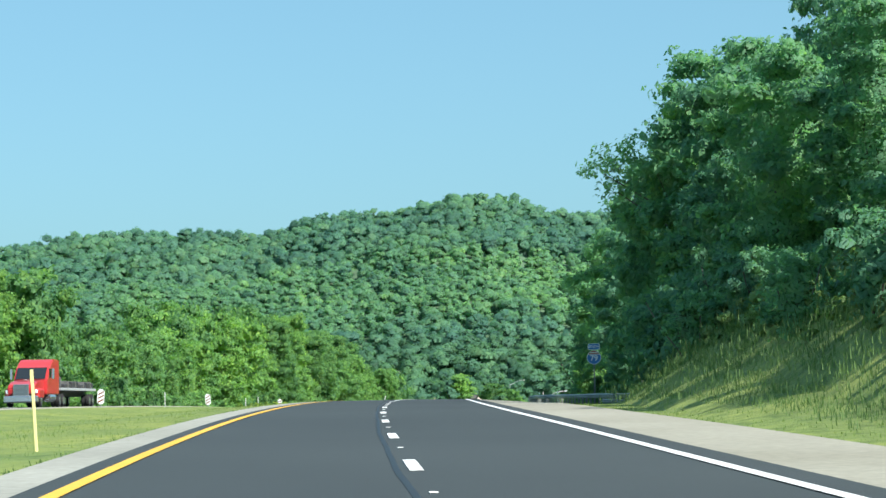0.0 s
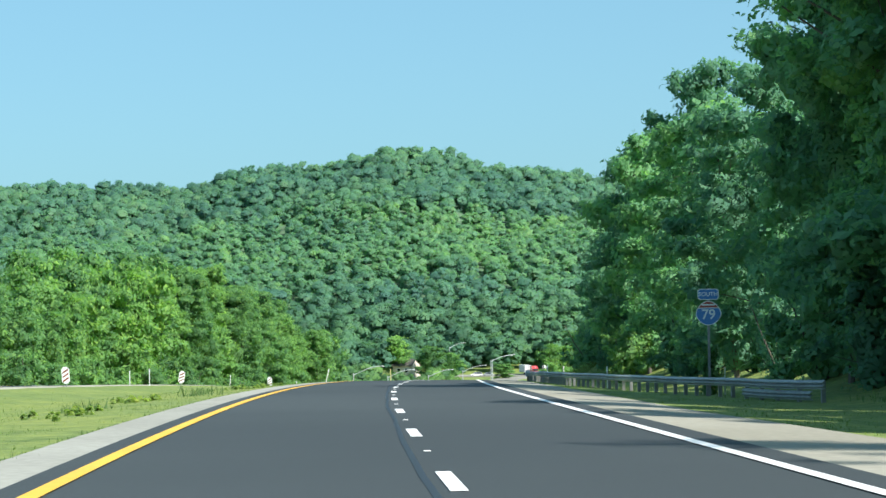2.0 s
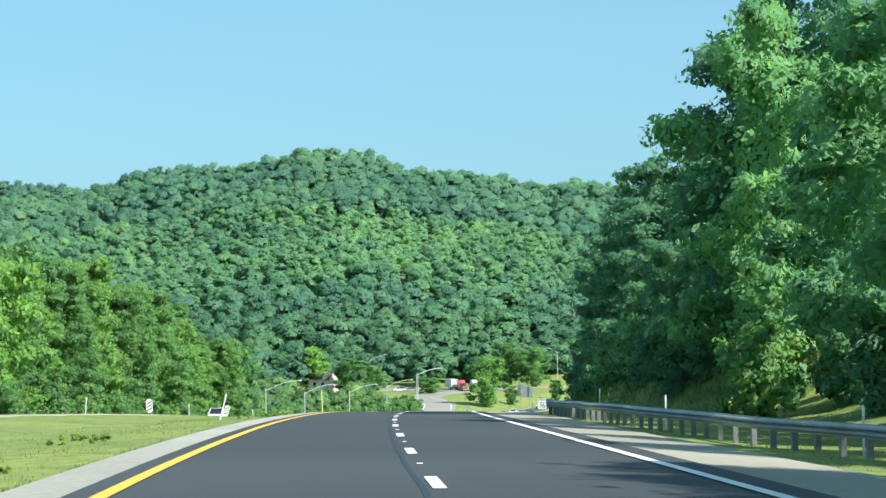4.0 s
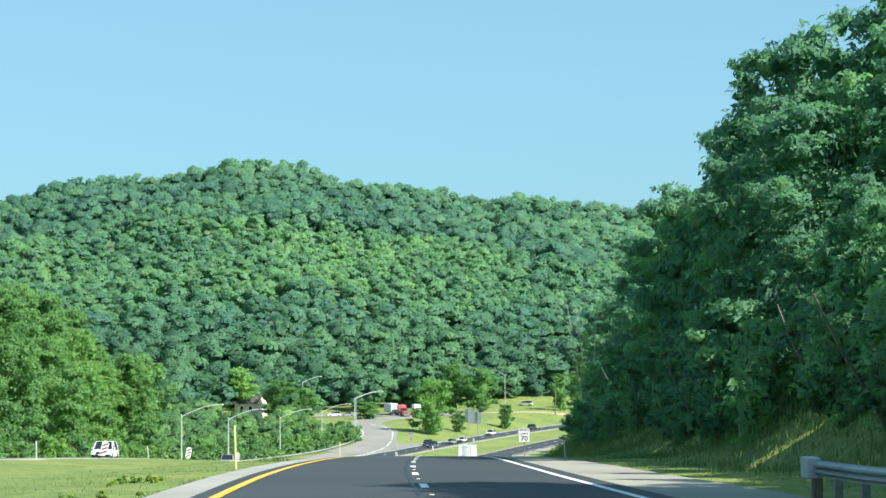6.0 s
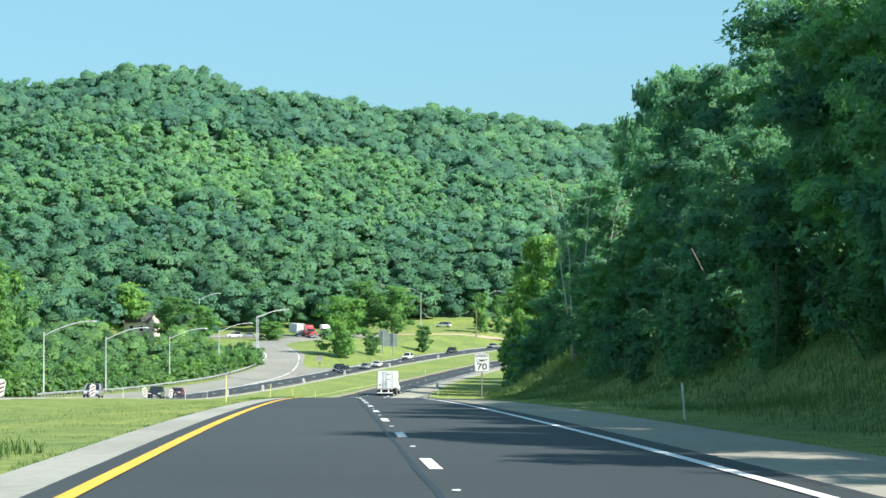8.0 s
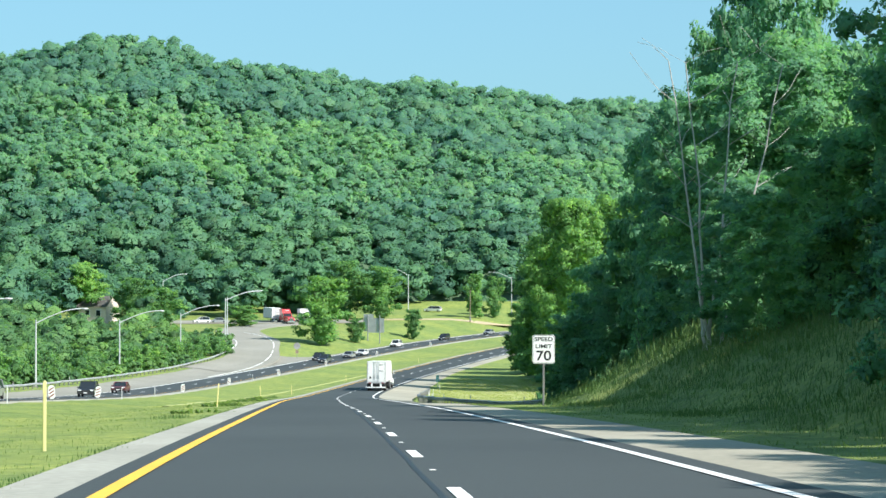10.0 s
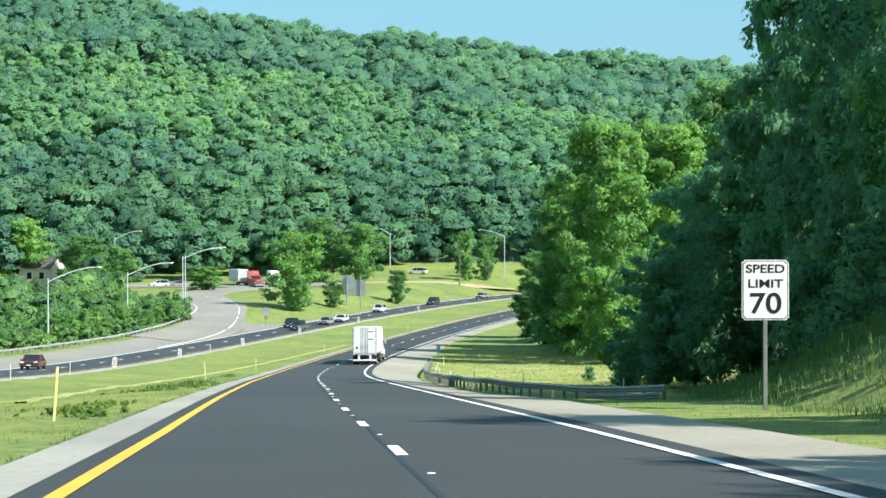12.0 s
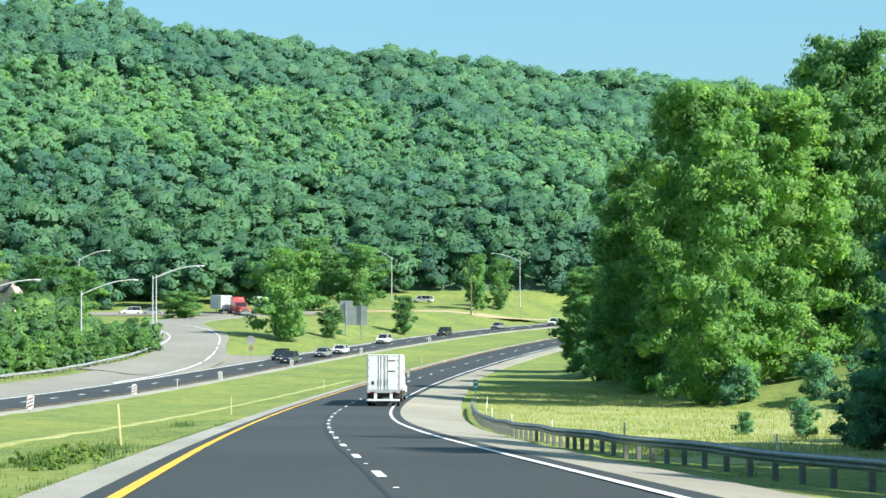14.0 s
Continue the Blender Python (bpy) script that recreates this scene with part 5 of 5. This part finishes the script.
def car(m, paint, label, kind="suv", long=4.7):
    """A passenger car, middle at the origin, nose along +y."""
    root = empty("car", m)
    h = 1.72 if kind == "suv" else 1.45
    l, w = long / 2, 0.92
    belt = 0.98 if kind == "suv" else 0.86
    low = prism([(-l, 0.4), (-l - 0.02, 0.75), (-l + 0.08, belt), (l - 1.25, belt + 0.02), (l - 0.25, belt - 0.12), (l, 0.72), (l, 0.38), (l - 0.2, 0.26), (-l + 0.2, 0.26)], -w, w)
    bmesh.ops.bevel(low, geom=low.edges[:], offset=0.07, segments=2, affect="EDGES")
    body = part("body", low, paint, root)
    back = -l + (0.12 if kind == "suv" else 0.7)
    roof0 = -l + (0.45 if kind == "suv" else 1.35)
    bm = bmesh.new()
    lo = [(back, belt - 0.02), (l - 1.15, belt - 0.02)]
    v = [bm.verts.new(c) for c in ((-w + 0.05, lo[0][0], lo[0][1]), (w - 0.05, lo[0][0], lo[0][1]), (w - 0.05, lo[1][0], lo[1][1]), (-w + 0.05, lo[1][0], lo[1][1]),
                                   (-w + 0.2, roof0, h - 0.04), (w - 0.2, roof0, h - 0.04), (w - 0.2, l - 1.95, h - 0.04), (-w + 0.2, l - 1.95, h - 0.04))]
    for q in ((0, 1, 5, 4), (1, 2, 6, 5), (2, 3, 7, 6), (3, 0, 4, 7), (4, 5, 6, 7), (3, 2, 1, 0)):
        bm.faces.new([v[i] for i in q])
    bmesh.ops.recalc_face_normals(bm, faces=bm.faces[:])
    part("cabin_glass", bm, GLASS, root, "dark glass all round")
    part("roof", boxes(((-w + 0.17, roof0 - 0.05, h - 0.06), (w - 0.17, l - 1.9, h)), bevel=0.03), paint, root)
    for sx in (-1, 1):
        for p, q in (((sx * (w - 0.05), back, belt), (sx * (w - 0.19), roof0, h - 0.03)), ((sx * (w - 0.05), l - 1.15, belt), (sx * (w - 0.19), l - 1.95, h - 0.03)), ((sx * (w - 0.045), 0.0, belt), (sx * (w - 0.185), -0.1, h - 0.03))):
            part("pillar", rod(bmesh.new(), p, q, 0.045, None, 6), paint, root)
        part("headlamp", boxes(((sx * 0.66 - 0.18, l - 0.1, 0.64), (sx * 0.66 + 0.18, l + 0.015, 0.8)), bevel=0.03), HEADLAMP, body)
        part("tail_lamp", boxes(((sx * 0.74 - 0.12, -l - 0.03, 0.72), (sx * 0.74 + 0.12, -l + 0.06, 0.92)), bevel=0.02), RED_LAMP, body)
        part("mirror", boxes(((sx * 1.02 - 0.09, l - 1.6, belt), (sx * 1.02 + 0.09, l - 1.48, belt + 0.14)), bevel=0.02), paint, body)
        for y in (-l + 0.85, l - 0.9):
            wheel(root, sx * (w - 0.1), y, 0.34, 0.22)
    part("grille", boxes(((-0.42, l - 0.04, 0.5), (0.42, l + 0.02, 0.72)), bevel=0.015), DARK_STEEL, body)
    part("bumper", boxes(((-0.85, l - 0.08, 0.3), (0.85, l + 0.04, 0.48)), bevel=0.03), DARK_STEEL, body)
    part("number_plate", boxes(((-0.2, l + 0.035, 0.4), (0.2, l + 0.05, 0.5))), SIGN_WHITE, body, "blank pale plate")
    tagged(root, label, "car", "cars on the opposite lanes")


CAR_BLACK = plain("black_car_paint", (0.022, 0.024, 0.028), 0.25, 0.2, 0.7)
CAR_SILVER = plain("silver_car_paint", (0.45, 0.47, 0.49), 0.3, 0.5, 0.6)
CAR_WHITE = plain("white_car_paint", (0.76, 0.77, 0.77), 0.3, 0.0, 0.6)
CAR_MAROON = plain("maroon_car_paint", (0.14, 0.02, 0.025), 0.3, 0.1, 0.6)
CAR_BLUE = plain("dark_blue_car_paint", (0.03, 0.045, 0.07), 0.28, 0.2, 0.6)
for s, n, paint, kind, lab in ((740, -29.3, CAR_BLACK, "suv", "black sport utility car on the opposite lanes"), (731, -25.7, CAR_BLUE, "suv", "dark blue sport utility car on the opposite lanes"), (752, -25.8, CAR_SILVER, "sedan", "silver sedan behind a dark car on the opposite lanes"),
                               (763, -25.8, CAR_WHITE, "sedan", "white sedan on the opposite lanes"), (803, -29.4, CAR_WHITE, "suv", "white sport utility car on the opposite lanes"), (839, -28.6, CAR_BLACK, "suv", "dark sport utility car far along the opposite lanes"),
                               (876, -29.2, CAR_SILVER, "sedan", "silver sedan far along the opposite lanes"), (905, -26.0, CAR_WHITE, "suv", "white car far along the opposite lanes"), (488, -29.4, CAR_SILVER, "suv", "silver pickup-like car on the opposite lanes"), (540, -27.6, CAR_BLACK, "suv", "black sport utility car on the opposite lanes"),
                               (578, -29.3, CAR_MAROON, "sedan", "maroon sedan on the opposite lanes"), (377, -29.4, CAR_WHITE, "suv", "white sport utility car on the opposite lanes")):
    car(lie(s, n, 0.0, 180), paint, lab, kind)


# ---- rest area ----
def parked(x, y, turn, z=None):
    return pose(x, y, (ground_z(x, y) + 0.12) if z is None else z, 0, 0, turn)


t1 = box_trailer(parked(32.6, 882, 8), 12.0)
tagged(t1, "white van trailer parked in the rest area", "trailer")
tractor(parked(36.4, 874, 195), RED_PAINT, "red tractor unit parked in the rest area")
tractor(parked(41.5, 876, 195), TRAILER_WHITE, "white tractor unit parked in the rest area")
tractor(parked(45.0, 879, 195), TEAL_PAINT, "teal tractor unit parked in the rest area")
car(parked(12, 880, 100), CAR_WHITE, "white car parked in the rest area", "suv")
car(parked(16.5, 881, 100), CAR_SILVER, "silver car parked in the rest area", "sedan")
car(parked(84.0, 938, 60), CAR_WHITE, "white van parked at the foot of the hill", "suv", 5.4)

WALL_PINK = mottled("faded_rose_siding", (0.62, 0.52, 0.46), (0.70, 0.60, 0.54), 0.8, 0.5, 4.0, (0.85, 0.84, 0.82), 0.6, 0.1, 0.0, (1, 1, 8))
ROOF_GREY = mottled("grey_shingles", (0.16, 0.15, 0.15), (0.24, 0.23, 0.22), 0.9, 0.5, 6.0)
house = empty("house", pose(-15.5, 868, ground_z(-15.5, 868) - 1.9, 0, 0, -25))
part("wall", prism([(-4, -1), (4, -1), (4, 7.2), (0, 9.6), (-4, 7.2)], -4, 4), WALL_PINK, house, "faded rose-coloured siding")
for a in (-1, 1):
    bm = bmesh.new()
    vs = [bm.verts.new(c) for c in ((-4.4, 0, 9.85), (4.4, 0, 9.85), (4.4, a * 4.6, 7.0), (-4.4, a * 4.6, 7.0))]
    bm.faces.new(vs)
    bmesh.ops.solidify(bm, geom=bm.faces[:], thickness=0.2)
    part("roof", bm, ROOF_GREY, house)
for x, z in ((-2.0, 4.6), (1.2, 4.6), (-2.0, 1.4), (1.2, 1.4)):
    fr = part("window", boxes(((x - 0.1, -4.06, z - 0.1), (x + 1.3, -3.98, z + 1.6)), bevel=0.01), SIGN_WHITE, house, "white window frame")
    part("pane", boxes(((x, -4.08, z), (x + 1.2, -4.05, z + 1.5))), GLASS, fr)
tagged(house, "faded rose-coloured house half hidden by trees", "house")

# wooden pole on the lawn
root = empty("utility_pole", pose(90.5, 905, ground_z(90.5, 905)))
part("pole", rod(bmesh.new(), (0, 0, -0.5), (0, 0, 9.5), 0.16, 0.11, 10), WOOD_POST, root)
part("transformer", rod(bmesh.new(), (0.0, -0.3, 0.6), (0.0, -0.3, 1.6), 0.28, None, 12), DULL_STEEL, root)
tagged(root, "weathered wooden pole on the lawn", "utility pole")

# ---- dead tree above the bank ----
DEAD = mottled("bleached_dead_wood", (0.44, 0.42, 0.38), (0.58, 0.56, 0.51), 0.9, 0.8, 10.0, (0.8, 0.8, 0.8), 0.6, 0.3, 0.0, (1, 1, 0.3))
r = random.Random(4)
x, y = along(411, 17.8)
dead = empty("dead_tree", pose(x, y, ground_z(x, y) - 0.3))
for k in range(4):
    bm = bmesh.new()
    px, py, pz = r.uniform(-0.6, 0.6), r.uniform(-0.6, 0.6), 0.0
    dx, dy, rad = -0.2 + 0.14 * k + r.uniform(-0.04, 0.04), r.uniform(-0.1, 0.02), 0.105
    for j in range(7):
        nx, ny, nz = px + dx * 2.0 + r.uniform(-0.16, 0.16), py + dy * 2.0 + r.uniform(-0.1, 0.1), pz + 2.0
        rod(bm, (px, py, pz), (nx, ny, nz), rad, rad * 0.82, 7)
        if j > 1:
            for _ in range(2):
                a, ln = r.uniform(0, 6.28), r.uniform(1.0, 2.8)
                mid = (nx + math.cos(a) * ln * 0.6, ny + math.sin(a) * ln * 0.6, nz + ln * 0.35)
                rod(bm, (nx, ny, nz), mid, rad * 0.35, rad * 0.22, 5)
                rod(bm, mid, (mid[0] + math.cos(a) * ln * 0.5, mid[1] + math.sin(a) * ln * 0.5, mid[2] + ln * r.uniform(0.1, 0.6)), rad * 0.22, 0.012, 5)
        px, py, pz, rad = nx, ny, nz, rad * 0.82
    part("stem", bm, DEAD, dead)
tagged(dead, "bare grey dead tree with several stems on the bank", "tree")


# ---- grass and weeds ----
def tufts(name, spots, material, label):
    """Upright blades of grass, a few to each spot (x, y, height, spread), joined."""
    sp = np.array(spots)
    k = 13
    c = np.repeat(sp, k, axis=0)
    m = len(c)
    a, lean_ = rng.uniform(0, 2 * np.pi, m), rng.uniform(0.1, 0.6, m)
    bx, by = c[:, 0] + rng.normal(0, 1, m) * c[:, 3], c[:, 1] + rng.normal(0, 1, m) * c[:, 3]
    bz = np.repeat(np.array([ground_z(p[0], p[1]) for p in sp]), k)
    hgt = c[:, 2] * rng.uniform(0.5, 1.2, m)
    wd = hgt * 0.03 + 0.008
    px, py = -np.sin(a) * wd, np.cos(a) * wd
    tipx, tipy = bx + np.cos(a) * lean_ * hgt, by + np.sin(a) * lean_ * hgt
    v = np.stack([np.stack([bx - px, by - py, bz - 0.03], -1), np.stack([bx + px, by + py, bz - 0.03], -1),
                  np.stack([(bx + tipx) / 2 + px * 0.7, (by + tipy) / 2 + py * 0.7, bz + hgt * 0.6], -1), np.stack([tipx, tipy, bz + hgt], -1)], 1).reshape(-1, 3)
    ob = new(name, mesh_of(name, v, np.arange(4 * m).reshape(m, 4), (material,)))
    tagged(ob, label, "grass", kind="stuff")


GRASS_BLADE = leaf_mat("grass_blades", (0.16, 0.25, 0.07), (0.23, 0.33, 0.09), (0.36, 0.40, 0.14), 0.7, 0.5)
WEED = leaf_mat("weed_leaves", (0.115, 0.185, 0.065), (0.15, 0.235, 0.085), (0.18, 0.265, 0.10), 0.7, 0.4)
spots = []
for _ in range(2600):
    s, n = rng.uniform(20, 560), -5.3 - abs(rng.normal(0, 5.5))
    if n < -21.5:
        continue
    spots.append((*along(s, n), rng.uniform(0.03, 0.06), 0.4))
for _ in range(4200):
    s = rng.uniform(30, 640)
    n = rng.uniform(7.3, bank_start(s) + 3)
    spots.append((*along(s, n), rng.uniform(0.03, 0.07), 0.35))
tufts("grass_tufts", spots, GRASS_BLADE, "uneven tufts of roadside grass")
DRY_BLADE = leaf_mat("dry_grass_blades", (0.22, 0.29, 0.10), (0.31, 0.36, 0.14), (0.44, 0.44, 0.2), 0.8, 0.4)
spots = []
for _ in range(3600):
    s = rng.uniform(505, 668)
    n = rng.uniform(10.5, bank_start(s) + 1)
    if n < 40:
        spots.append((*along(s, n), rng.uniform(0.12, 0.3), 0.6))
tufts("field_grass", spots, DRY_BLADE, "tall dry yellow grass of the open field")
spots = []
leafy = []
for k in range(16):
    s, n = (rng.uniform(90, 560), rng.uniform(-8.5, -5.6)) if k < 13 else (478 + 5 * (k - 13), -6.7)
    for _ in range(16):
        x, y = along(s + rng.normal(0, 2.0), n + rng.normal(0, 0.45))
        q = rng.uniform(0.05, 0.13) * (1.0 if k < 13 else 1.8)
        leafy.append((x, y, ground_z(x, y), q, q * rng.uniform(1.0, 1.6)))
canopy("roadside_weeds", leafy, 4, 10, 0.07, LEAF_WEED, "low leafy weeds along the median's edge", "weeds")
for _ in range(8600):
    s = rng.uniform(215, 504)
    up = rng.uniform(0, 1)
    spots.append((*along(s, bank_start(s) - 0.6 + 9.6 * up), rng.uniform(0.1, 0.25) + 0.3 * up, 0.6))
for _ in range(3600):
    s = rng.uniform(34, 128)
    up = rng.uniform(0, 1)
    spots.append((*along(s, bank_start(s) + 0.3 + 10.0 * up), rng.uniform(0.1, 0.2) + 0.35 * up, 0.6))
for s, n, m in ((480, -6.6, 34), (486, -7.0, 30), (491, -6.3, 20), (472, -7.6, 12), (118, -8.0, 8), (136, -6.9, 10), (283, -6.4, 12), (384, -6.6, 12), (540, -7.2, 14)):
    for _ in range(m):
        spots.append((*along(s + rng.normal(0, 1.6), n + rng.normal(0, 0.3)), rng.uniform(0.12, 0.38), 0.18))
for _ in range(1500):
    spots.append((*along(rng.uniform(20, 560), -5.2 + rng.normal(0, 0.09)), rng.uniform(0.04, 0.1), 0.12))
tufts("weeds", spots, WEED, "tall weeds along the edge and on the bank")
